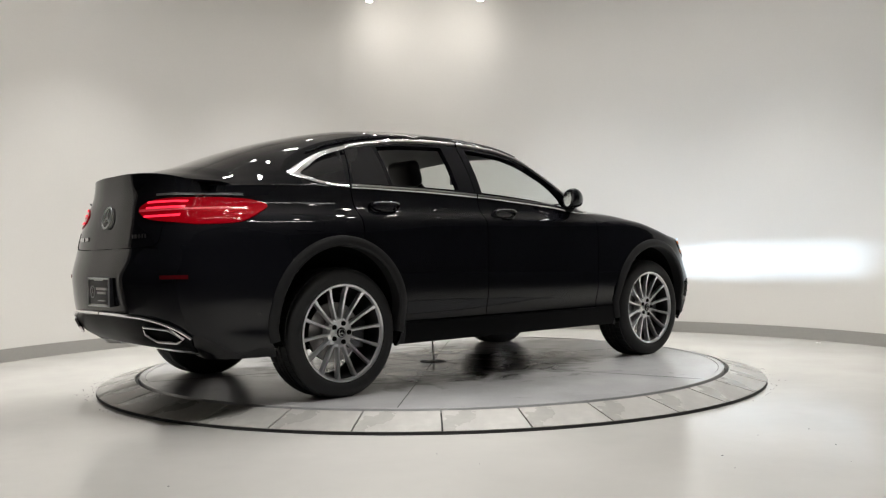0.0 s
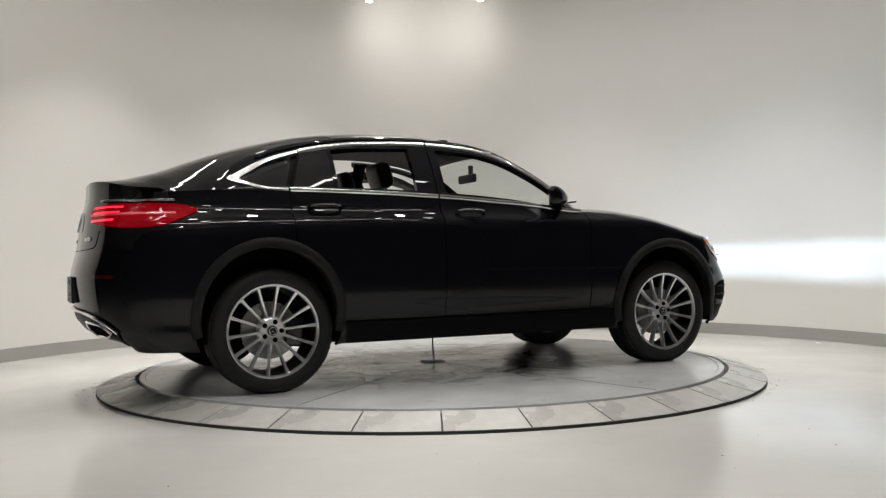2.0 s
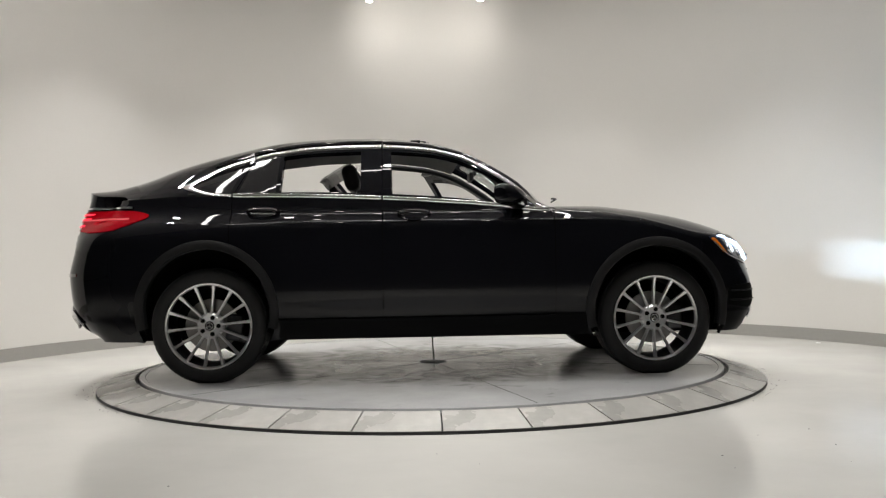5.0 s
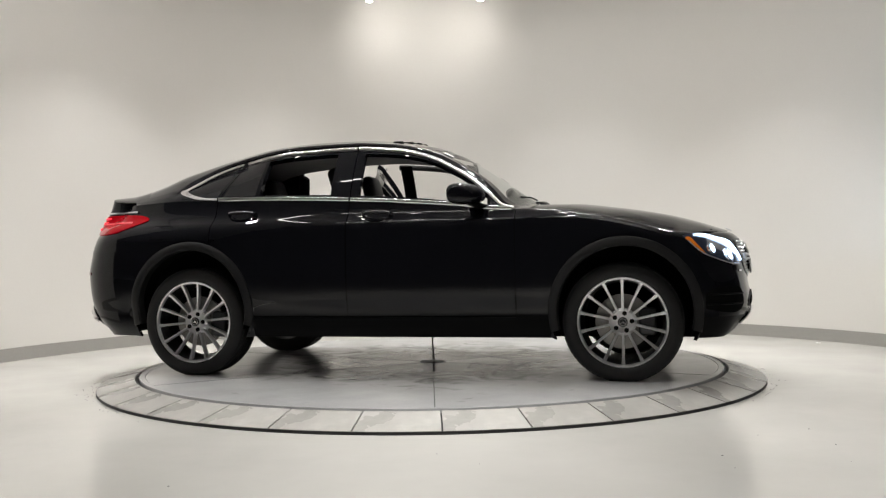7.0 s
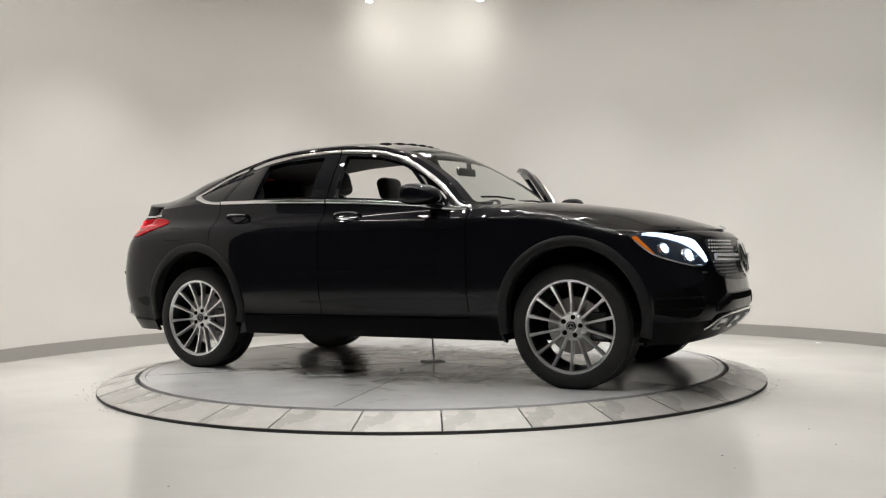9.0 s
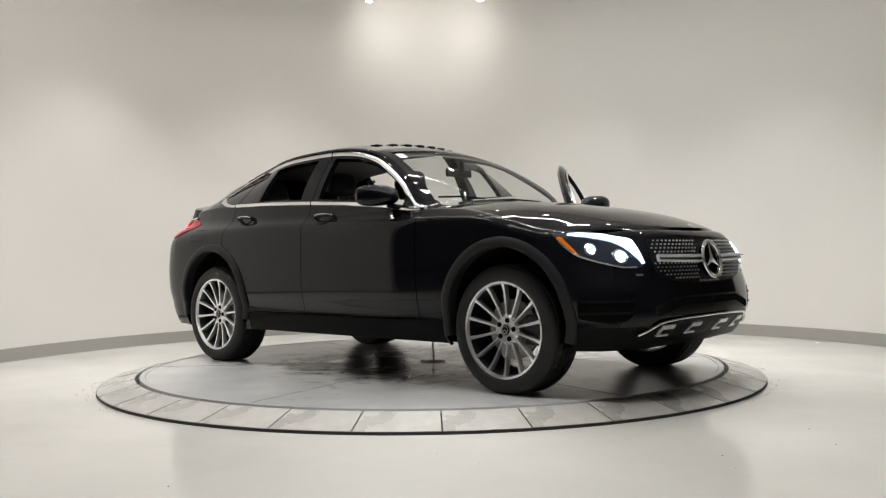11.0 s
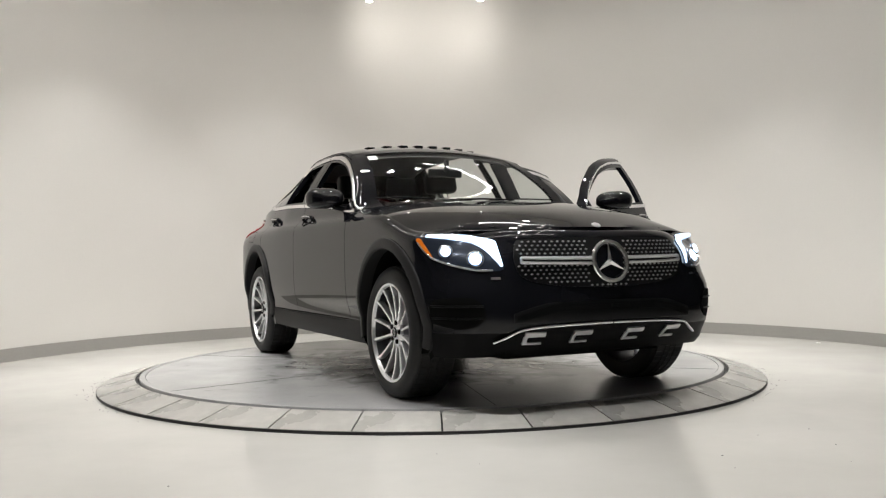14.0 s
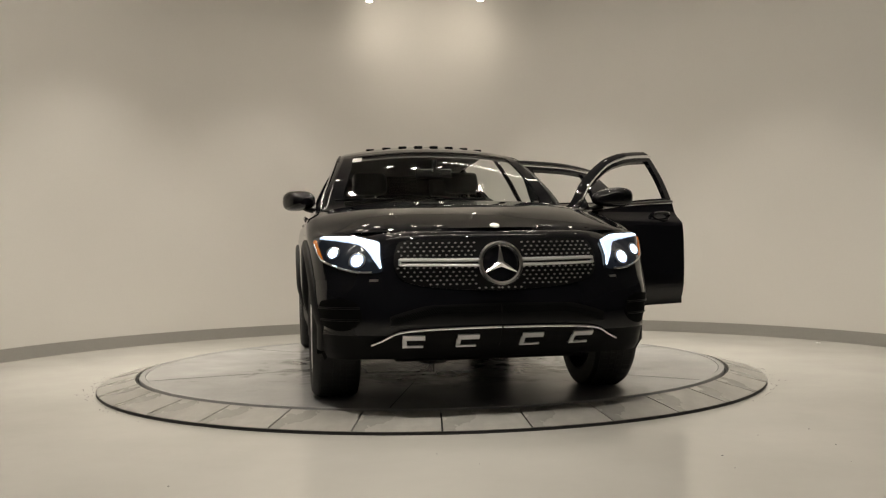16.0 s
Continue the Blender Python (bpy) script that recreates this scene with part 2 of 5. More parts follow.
def track_head(x, y, z, watts):
    bm = bmesh.new()
    ring_strip(bm, [(0.001, z), (0.034, z), (0.040, z + 0.006), (0.040, z + 0.12), (0.012, z + 0.13), (0.010, CEIL + 0.001)], 24, centre=(x, y))
    ob = tagged(part("track_light", bm, WHITE), "small white spotlight hanging from the ceiling by the wall", "spotlight", "spotlights washing the wall")
    bm = bmesh.new()
    bmesh.ops.create_circle(bm, cap_ends=True, radius=0.032, segments=24, matrix=Matrix.Translation((x, y, z - 0.003)))
    part("lamp_face", bm, LIGHTDISC, ob, smooth=False)
    d = bpy.data.lights.new("track_beam", "SPOT")
    d.energy, d.spot_size, d.spot_blend, d.shadow_soft_size, d.color = watts, radians(150), 1.0, 0.2, (1.0, 0.95, 0.88)
    new("track_beam", d).matrix_world = look((x, y, z - 0.02), (x * 0.3, y + 0.62, z - 0.12))


for x in (-0.64, 0.59):
    track_head(x, 3.2, 3.70, 9.5)


def strip_light(x, y, length, turn, watts):
    bm = bmesh.new()
    box(bm, -length / 2 - 0.02, length / 2 + 0.02, -0.04, 0.04, CEIL - 0.07, CEIL - 0.001, 0.006)
    ob = part("strip_light", bm, SATIN)
    tagged(ob, "slim linear ceiling light, switched on", "ceiling light", "linear lights on the ceiling")
    bm = bmesh.new()
    box(bm, -length / 2, length / 2, -0.03, 0.03, CEIL - 0.078, CEIL - 0.066)
    part("diffuser", bm, STRIPGLOW, ob, smooth=False)
    ob.matrix_basis = pose(x, y, 0, 0, 0, turn)
    d = bpy.data.lights.new("strip_beam", "AREA")
    d.shape, d.size, d.size_y, d.energy, d.color = "RECTANGLE", length, 0.06, watts, (1.0, 0.995, 0.975)
    a = new("strip_beam", d)
    a.matrix_world = look((x, y, CEIL - 0.085), (x, y + 0.0001, 0)) if turn == 0 else Matrix.Translation((x, y, CEIL - 0.085)) @ pose(0, 0, 0, 0, 0, turn)


for x, y, l, turn, w in ((0.0, -1.9, 4.2, 0, 8), (1.15, 1.5, 1.5, 0, 8), (-2.3, -0.2, 2.6, 90, 5)):
    strip_light(x, y, l, turn, w)
# a second circle of small downlights
for a in range(12):
    downlight(1.5 * math.cos(radians(30 * a + 15)), 1.5 * math.sin(radians(30 * a + 15)) - 0.3)


# ---- the turntable ----
R_OUT, R_IN = 2.341, 2.083
SEAM0, DSEAM = radians(-90 + 0.99), radians(360 / 33)


def turntable_ring():
    bm = bmesh.new()
    ring_strip(bm, [(R_OUT + 0.004, 0.0), (R_OUT + 0.004, 0.016), (R_OUT - 0.01, 0.012), (R_IN, ZT - 0.02), (R_IN - 0.006, ZT - 0.06)], 180)
    base = tagged(part("turntable_ring", bm, STEEL), "fixed sloping ring of grey plates round the turntable", "turntable ring")
    n, k = 33, 10
    bm = bmesh.new()
    g = 0.0042
    lo, hi = [], []
    for i in range(k + 1):
        a = (DSEAM) * i / k
        for r, z, row in ((R_OUT, 0.018, lo), (R_IN + 0.020, ZT - 0.005, hi)):
            aa = min(max(a, g / r), DSEAM - g / r)
            row.append((r * math.cos(aa), r * math.sin(aa), z))
    vl = [bm.verts.new(p) for p in lo]
    vh = [bm.verts.new(p) for p in hi]
    vl2 = [bm.verts.new((p[0], p[1], p[2] - 0.014)) for p in lo]
    vh2 = [bm.verts.new((p[0], p[1], p[2] - 0.014)) for p in hi]
    for i in range(k):
        bm.faces.new((vl[i], vl[i + 1], vh[i + 1], vh[i]))
        bm.faces.new((vl[i], vl2[i], vl2[i + 1], vl[i + 1]))
        bm.faces.new((vh[i + 1], vh2[i + 1], vh2[i], vh[i]))
    for s in (0, k):
        bm.faces.new((vl[s], vh[s], vh2[s], vl2[s]))
    first = part("plate", bm, TILE, base, angle=20)
    for i in range(n):
        ob = first if i == 0 else new("plate", first.data)
        ob.parent = base
        ob.matrix_basis = Matrix.Rotation(SEAM0 + i * DSEAM, 4, "Z")


turntable_ring()


def turntable_disc():
    bm = bmesh.new()
    ring_strip(bm, [(0.001, ZT), (0.5, ZT), (1.0, ZT), (1.6, ZT), (R_IN - 0.05, ZT)], 160)
    disc = tagged(part("turntable_disc", bm, smeared_and_shaded(DISC, 1.6, 0.82)), "grey turning disc of the vehicle turntable, scuffed and with under-car shade painted at its centre", "turntable")
    bm = bmesh.new()
    ring_strip(bm, [(R_IN - 0.047, ZT - 0.01), (R_IN - 0.047, ZT + 0.002), (R_IN - 0.012, ZT + 0.002), (R_IN - 0.008, ZT - 0.003), (R_IN - 0.008, ZT - 0.06)], 160)
    part("rim", bm, DISC, disc, "narrow raised steel rim")
    bm = bmesh.new()
    ring_strip(bm, [(0.001, ZT + 0.006), (0.085, ZT + 0.006), (0.10, ZT + 0.001)], 32)
    part("hub_cover", bm, HUBM, disc, "flat steel hub cover")
    for k in range(6):
        bm = bmesh.new()
        box(bm, 0.10, R_IN - 0.05, -0.003, 0.003, ZT - 0.004, ZT + 0.0008)
        part("joint", bm, STEEL, disc, smooth=False).matrix_basis = pose(0, 0, 0, 0, 0, -76 + 60 * k)
    return disc


disc = turntable_disc()


def floor_cable():
    bm = bmesh.new()
    pts = [(-0.25 + 0.022 * k, 3.22 + 0.09 * math.sin(k * 0.8) + 0.05 * math.sin(k * 2.1), 0.006) for k in range(34)]
    tube(bm, spline(pts, 3), 0.006, n=6)
    tagged(part("floor_cable", bm, CLAD), "thin black cable lying loosely on the floor by the wall", "cable")


floor_cable()


def floor_litter():
    bm = bmesh.new()
    g = [[bm.verts.new((3.55 + 0.020 * i + 0.004 * math.sin(5 * j + i), 1.51 + 0.016 * j, 0.006 + 0.010 * abs(math.sin(2.3 * i + 1.7 * j)))) for j in range(-1, 2)] for i in range(-1, 2)]
    for i in range(2):
        for j in range(2):
            bm.faces.new((g[i][j], g[i + 1][j], g[i + 1][j + 1], g[i][j + 1]))
    tagged(part("paper_scrap", bm, WHITE, smooth=False), "small crumpled scrap of white paper on the floor", "litter")
    rng = random.Random(4)
    bm = bmesh.new()
    for k in range(150):
        side = rng.random() < 0.92
        a = radians(rng.choice((184, -4, 200, 340)) + rng.gauss(0, 13)) if side else rng.uniform(math.pi, 2 * math.pi)
        r = R_OUT + 0.012 + abs(rng.gauss(0, 0.05)) if side else rng.uniform(2.4, 3.5)
        q = rng.uniform(0.0025, 0.007)
        c = Vector((r * math.cos(a), r * math.sin(a), 0.0012))
        t = rng.uniform(0, 6.28)
        ring = [bm.verts.new(c + Vector((q * (0.6 + 0.8 * rng.random()) * math.cos(t + 1.57 * i), q * (0.6 + 0.8 * rng.random()) * math.sin(t + 1.57 * i), 0))) for i in range(4)]
        tip = bm.verts.new(c + Vector((0, 0, q * 0.5)))
        for i in range(4):
            bm.faces.new((ring[i], ring[(i + 1) % 4], tip))
    tagged(part("floor_grit", bm, RIMD, smooth=False), "dark grit and flakes scattered on the floor round the turntable", "grit", kind="stuff")


floor_litter()


def charger_cable():
    bm = bmesh.new()
    pts = [(0.01, 0.0, ZT + 0.008), (0.004, 0.002, ZT + 0.06), (0.0, 0.0, ZT + 0.16), (0.006, 0.004, ZT + 0.226), (0.06, 0.01, ZT + 0.232), (0.16, 0.03, ZT + 0.228), (0.26, -0.02, ZT + 0.233)]
    tube(bm, spline(pts, 5), 0.006, n=8, up=(0, 1, 0))
    pts = [(0.0, 0.0, ZT + 0.225), (-0.08, 0.02, ZT + 0.231), (-0.18, -0.02, ZT + 0.229)]
    tube(bm, spline(pts, 5), 0.005, n=8, up=(0, 1, 0))
    return tagged(part("charger_cable", bm, WHITE), "thin white cable from the turntable hub up to the underbody", "cable")


cable = charger_cable()


# ---- the car: x forward, y to its left, z up, origin on the disc midway between the axles ----
HUBX, HUBZ, TYRE_R = 1.4365, 0.362, 0.369
OUTLINE = [(2.285, 0), (2.277, 0.22), (2.25, 0.42), (2.195, 0.60), (2.10, 0.75), (1.95, 0.85), (1.74, 0.895), (1.44, 0.906), (1.0, 0.902), (0.4, 0.900), (-0.4, 0.902), (-1.0, 0.900), (-1.44, 0.894), (-1.8, 0.885), (-2.08, 0.858), (-2.25, 0.787), (-2.365, 0.662), (-2.43, 0.45), (-2.457, 0.22), (-2.46, 0.0)]
TOPZ = [(-2.46, 1.266), (-2.43, 1.252), (-2.36, 1.208), (-2.25, 1.184), (-2.08, 1.184), (-1.9, 1.189), (-1.65, 1.198), (-1.45, 1.196), (-1.3, 1.192), (-0.8, 1.181), (-0.35, 1.163), (0.0, 1.142), (0.37, 1.113), (0.74, 1.074), (0.86, 1.080), (1.0, 1.076), (1.3, 1.030), (1.5, 0.98), (1.75, 0.918), (1.9, 0.906), (2.05, 0.906), (2.3, 0.914)]
SIDE = [(0.24, 0.10), (0.27, 0.050), (0.33, 0.036), (0.40, 0.032), (0.42, 0.038), (0.46, 0.027), (0.50, 0.0165), (0.53, 0.010), (0.56, 0.006), (0.65, 0.002), (0.75, 0.0), (0.88, 0.001), (0.96, 0.005), (1.0, 0.011), (1.018, 0.016), (1.03, 0.034), (1.05, 0.055), (1.08, 0.078), (1.14, 0.098), (1.22, 0.120)]
FRONT = [(0.24, 0.24), (0.28, 0.14), (0.35, 0.085), (0.40, 0.042), (0.46, 0.028), (0.52, 0.032), (0.58, 0.042), (0.66, 0.052), (0.75, 0.060), (0.84, 0.085), (0.90, 0.104), (0.95, 0.135)]
NOSE_CORNER = [(0.40, -0.035), (0.58, -0.03), (0.68, 0.0), (0.78, 0.04), (0.86, 0.10), (0.92, 0.13)]
TAIL_CORNER = [(0.86, 0.0), (0.98, 0.03), (1.10, 0.085), (1.17, 0.14), (1.24, 0.20)]
REAR = [(0.24, 0.42), (0.28, 0.30), (0.36, 0.08), (0.45, 0.02), (0.55, 0.0), (0.70, -0.012), (0.76, 0.0), (0.84, 0.022), (0.95, 0.040), (1.10, 0.068), (1.16, 0.082), (1.20, 0.086), (1.27, 0.088)]
PINCH = [(-2.4, 0.10), (-2.1, 0.10), (-1.65, 0.06), (-1.45, 0.04), (-0.8, 0.0)]
CENTRE = [(-2.41, 1.265), (-2.37, 1.268), (-2.2, 1.292), (-2.0, 1.342), (-1.8, 1.412), (-1.6, 1.480), (-1.4, 1.536), (-1.2, 1.579), (-1.0, 1.607), (-0.8, 1.625), (-0.6, 1.636), (-0.4, 1.636), (-0.2, 1.626), (0.0, 1.600), (0.2, 1.548), (0.4, 1.450), (0.6, 1.312), (0.8, 1.172), (0.88, 1.132), (0.95, 1.126), (1.2, 1.122), (1.4, 1.098), (1.6, 1.068), (1.8, 1.028), (2.0, 0.970), (2.12, 0.930), (2.19, 0.913)]
BEND = [(-2.08, -0.30), (-1.9, -0.20), (-1.65, -0.10), (-1.2, -0.03), (-0.4, 0.0), (0.2, 0.04), (0.74, 0.14), (1.2, 0.17), (1.8, 0.18), (2.02, 0.165)]
DLO = [(-1.66, 1.262), (-1.60, 1.30), (-1.42, 1.388), (-1.24, 1.445), (-1.03, 1.487), (-0.775, 1.516), (-0.39, 1.527), (-0.05, 1.503), (0.19, 1.446), (0.34, 1.372), (0.53, 1.250), (0.70, 1.105), (0.76, 1.068)]
DENSE = spline([(x, y * 1.038) for x, y in OUTLINE], 24)
NV = 18             # steps of the upper surface from the belt to the middle
X_B, X_F, X_R = -0.325, 0.785, -1.30      # door joints: middle pillar, front edge, rear edge
SIDE_X = [2.02, 1.96, 1.90, 1.84, 1.78, 1.72, 1.66, 1.6, 1.54, 1.48, 1.42, 1.36, 1.3, 1.24, 1.18, 1.12, 1.06, 1.0, 0.94, 0.88, 0.83, X_F + 0.003, X_F - 0.003, 0.76, 0.72, 0.67, 0.62, 0.56, 0.5, 0.42, 0.34, 0.26, 0.18, 0.10, 0.02, -0.06, -0.14, -0.21, -0.265, X_B + 0.003, X_B - 0.003, -0.395, -0.465, -0.52, -0.60, -0.70, -0.80, -0.88, -0.94, -0.99, -1.02, -1.07, -1.13, -1.19, -1.245, -1.28, X_R + 0.003, X_R - 0.003, -1.33, -1.36, -1.42, -1.48, -1.54, -1.6, -1.66, -1.72, -1.78, -1.84, -1.90, -1.96, -2.02, -2.08]
ROWS_LOW = [0.0, 0.25, 0.6, 0.96, 1.0]


def outline_at(i, along):
    """Point and outward normal on the plan outline: i is an index into DENSE with a fraction."""
    k = min(int(i), len(DENSE) - 2)
    p = DENSE[k].lerp(DENSE[k + 1], i - k)
    t = (DENSE[k + 1] - DENSE[k]).normalized()
    n = Vector((t.y, -t.x))
    if n.dot(Vector((p.x, p.y))) < 0:
        n = -n
    return p, n


def index_of_x(x):
    for k in range(len(DENSE) - 1):
        if DENSE[k].x >= x > DENSE[k + 1].x:
            return k + (DENSE[k].x - x) / (DENSE[k].x - DENSE[k + 1].x)
    return len(DENSE) - 1


I0, I1 = index_of_x(SIDE_X[0]), index_of_x(SIDE_X[-1])
COLS = [I0 * (1 - (1 - k / NV)) for k in range(NV)] + [index_of_x(x) for x in SIDE_X] + [I1 + (len(DENSE) - 1 - I1) * (k + 1) / NV for k in range(NV)]
NROW = 33


def low_point(i, z):
    p, n = outline_at(i, 0)
    wf, wr, ws = max(0, n.x) ** 2, max(0, -n.x) ** 2, n.y ** 2
    inset = wf * lerp(FRONT, z) + wr * lerp(REAR, z) + ws * lerp(SIDE, z)
    up = min(1, max(0, (z - 0.92) / 0.2))
    inset += ws * lerp(PINCH, p.x) * up * up * (3 - 2 * up)
    inset += 4 * ws * (wf * lerp(NOSE_CORNER, z) + wr * lerp(TAIL_CORNER, z))
    dz = lerp(TOPZ, p.x) - z
    if p.x > 0.7 and dz < 0.055:
        e = 0.055 - max(dz, 0.0)
        inset += (0.055 - math.sqrt(max(0.055 ** 2 - e * e, 0.0))) * min(1, (p.x - 0.7) / 0.25)
    q = p - n * inset
    return Vector((q.x, max(q.y, 0.0), z))


def low_column(i):
    p, n = outline_at(i, 0)
    zt = lerp(TOPZ, p.x)
    zb = 0.265
    zs = [zb, 0.30, 0.34, 0.394, 0.404] + [0.404 + (zt - 0.404) * (1 - (1 - k / (NROW - 5)) ** 1.7) for k in range(1, NROW - 4)]
    return [low_point(i, z) for z in zs]


LOW = [low_column(i) for i in COLS]
JA, JB = NV, NV + len(SIDE_X) - 1       # first and last columns that carry an upper station


def upper_station(j):
    """From the belt edge up over the roof or bonnet to the middle: NV + 1 points."""
    e = LOW[j][-1]
    x = SIDE_X[j - JA]
    c = Vector((x + lerp(BEND, x), 0, 0))
    c.z = lerp(CENTRE, c.x)
    dlo = -1.66 < x < 0.76
    def smooth_curve(t):
        return Vector((e.x + (c.x - e.x) * (1 - (1 - t) ** 1.6), e.y * (1 - t), e.z + (c.z - e.z) * (1 - (1 - t) ** lerp([(0.76, 3.2), (1.2, 4.0)], x))))
    ex = lerp([(-2.0, 4.6), (-1.5, 4.4), (-0.9, 3.2), (0.1, 2.1), (0.7, 2.0), (0.80, 3.2), (1.2, 4.2)], x)
    pts = [e]
    lean = 0.12 * lerp([(-1.62, 0.0), (-1.30, 1.0), (-1.02, 0.15), (-0.9, 0.0)], x)
    zd = lerp(DLO, x + lean) if dlo else e.z
    rise = max(zd - e.z, 0.0)
    k = min(1.0, rise / 0.10)
    yd = e.y - rise * lerp([(-1.66, 1.15), (-1.2, 0.78), (-0.8, 0.62), (-0.3, 0.54), (0.1, 0.45), (0.6, 0.45)], x) - (0.012 if dlo else 0)
    d = Vector((x + lean, yd, max(zd, e.z + 0.012)))
    r = Vector((x + lean + (c.x - x - lean) * 0.12, yd - 0.055, d.z + lerp([(-1.2, 0.054), (-0.5, 0.050), (0.1, 0.044)], x) * k + 0.02 * (1 - k)))
    d0, r0 = smooth_curve(0.06), smooth_curve(0.14)
    d, r = d0.lerp(d, k), r0.lerp(r, k)
    for f in (0.10, 0.26, 0.44, 0.62, 0.80, 0.91):
        q = e.lerp(d, f)
        pts.append(q + Vector((0, 0.018 * math.sin(math.pi * f) * k, 0)))
    pts += [d, d.lerp(r, 0.5) + Vector((0, 0.008, 0.006)) * k, r]
    rest = NV - len(pts) + 1
    for a in range(1, rest + 1):
        t = a / rest
        zz = r.z + (c.z - r.z) * (1 - (1 - t) ** ex)
        pts.append(Vector((r.x + (c.x - r.x) * (1 - (1 - t) ** 1.8), r.y * (1 - t), zz)))
    return pts


UP = [upper_station(j) for j in range(JA, JB + 1)]
# the bonnet's and the tail's last lines run on the lower body's own edge
UP[0] = [LOW[JA - k][-1].copy() for k in range(NV + 1)]
UP[-1] = [LOW[JB + k][-1].copy() for k in range(NV + 1)]


# wheel arches, front and rear: centre x and z, radius of the opening and of the trim's outer edge
ARCH = {1: (HUBX + 0.014, HUBZ + 0.060, 0.408, 0.466), -1: (-HUBX - 0.014, HUBZ + 0.090, 0.398, 0.456)}


def in_arch(p):
    cx, cz, _, r = ARCH[1 if p.x > 0 else -1]
    return abs(p.y) > 0.55 and math.hypot(p.x - cx, p.z - cz) < r - 0.012


def panel(name, faces, mat, parent, label="", thick=0.0, mirror=False, both=False, skin=False):
    """Makes one mesh out of quads of points on the right side; both adds the left half."""
    bm = bmesh.new()
    seen = {}
    def vert(p, s):
        key = (round(p.x, 5), round(p.y * s, 5), round(p.z, 5))
        if key not in seen:
            seen[key] = bm.verts.new((p.x, p.y * s, p.z))
        return seen[key]
    for s in ((-1, 1) if both else ((1,) if mirror else (-1,))):
        for q in faces:
            vs = []
            for p in q:
                v = vert(p, s)
                if v not in vs:
                    vs.append(v)
            if len(vs) > 2 and not bm.faces.get(vs):
                bm.faces.new(vs)
    bmesh.ops.recalc_face_normals(bm, faces=bm.faces)
    # outward
    out = sum(f.normal.dot(f.calc_center_median() - Vector((0, 0, 0.7))) * f.calc_area() for f in bm.faces)
    if out < 0:
        bmesh.ops.reverse_faces(bm, faces=bm.faces)
    bm.normal_update()
    if thick:
        edges = [(e, [v.co.copy() for v in e.verts], [v.co - v.normal * thick for v in e.verts]) for e in bm.edges if e.is_boundary and min(abs(v.co.y) for v in e.verts) + max(abs(v.co.y) for v in e.verts) > 1e-4]
        inner = [[v.co - v.normal * thick for v in f.verts] for f in bm.faces] if skin else []
        for e, a, b in edges:
            bm.faces.new([bm.verts.new(p) for p in (a[0], a[1], b[1], b[0])])
        for f in inner:
            bm.faces.new([bm.verts.new(p) for p in reversed(f)])
    me = bpy.data.meshes.new(name)
    bm.to_mesh(me)
    bm.free()
    me.materials.append(mat)
    me.shade_smooth()
    me.set_sharp_from_angle(angle=radians(38))
    ob = new(name, me)
    ob.parent = parent
    if label:
        tagged(ob, label)
    return ob


def snap(p):
    """Draws points that lie inside a wheel arch out to its rim."""
    if not in_arch(p):
        return p
    cx, cz, _, r = ARCH[1 if p.x > 0 else -1]
    d = Vector((p.x - cx, p.z - cz)).normalized() * (r - 0.012)
    return Vector((cx + d.x, p.y, cz + d.y))


def low_quads(j, r):
    return [LOW[j][r], LOW[j + 1][r], LOW[j + 1][r + 1], LOW[j][r + 1]]


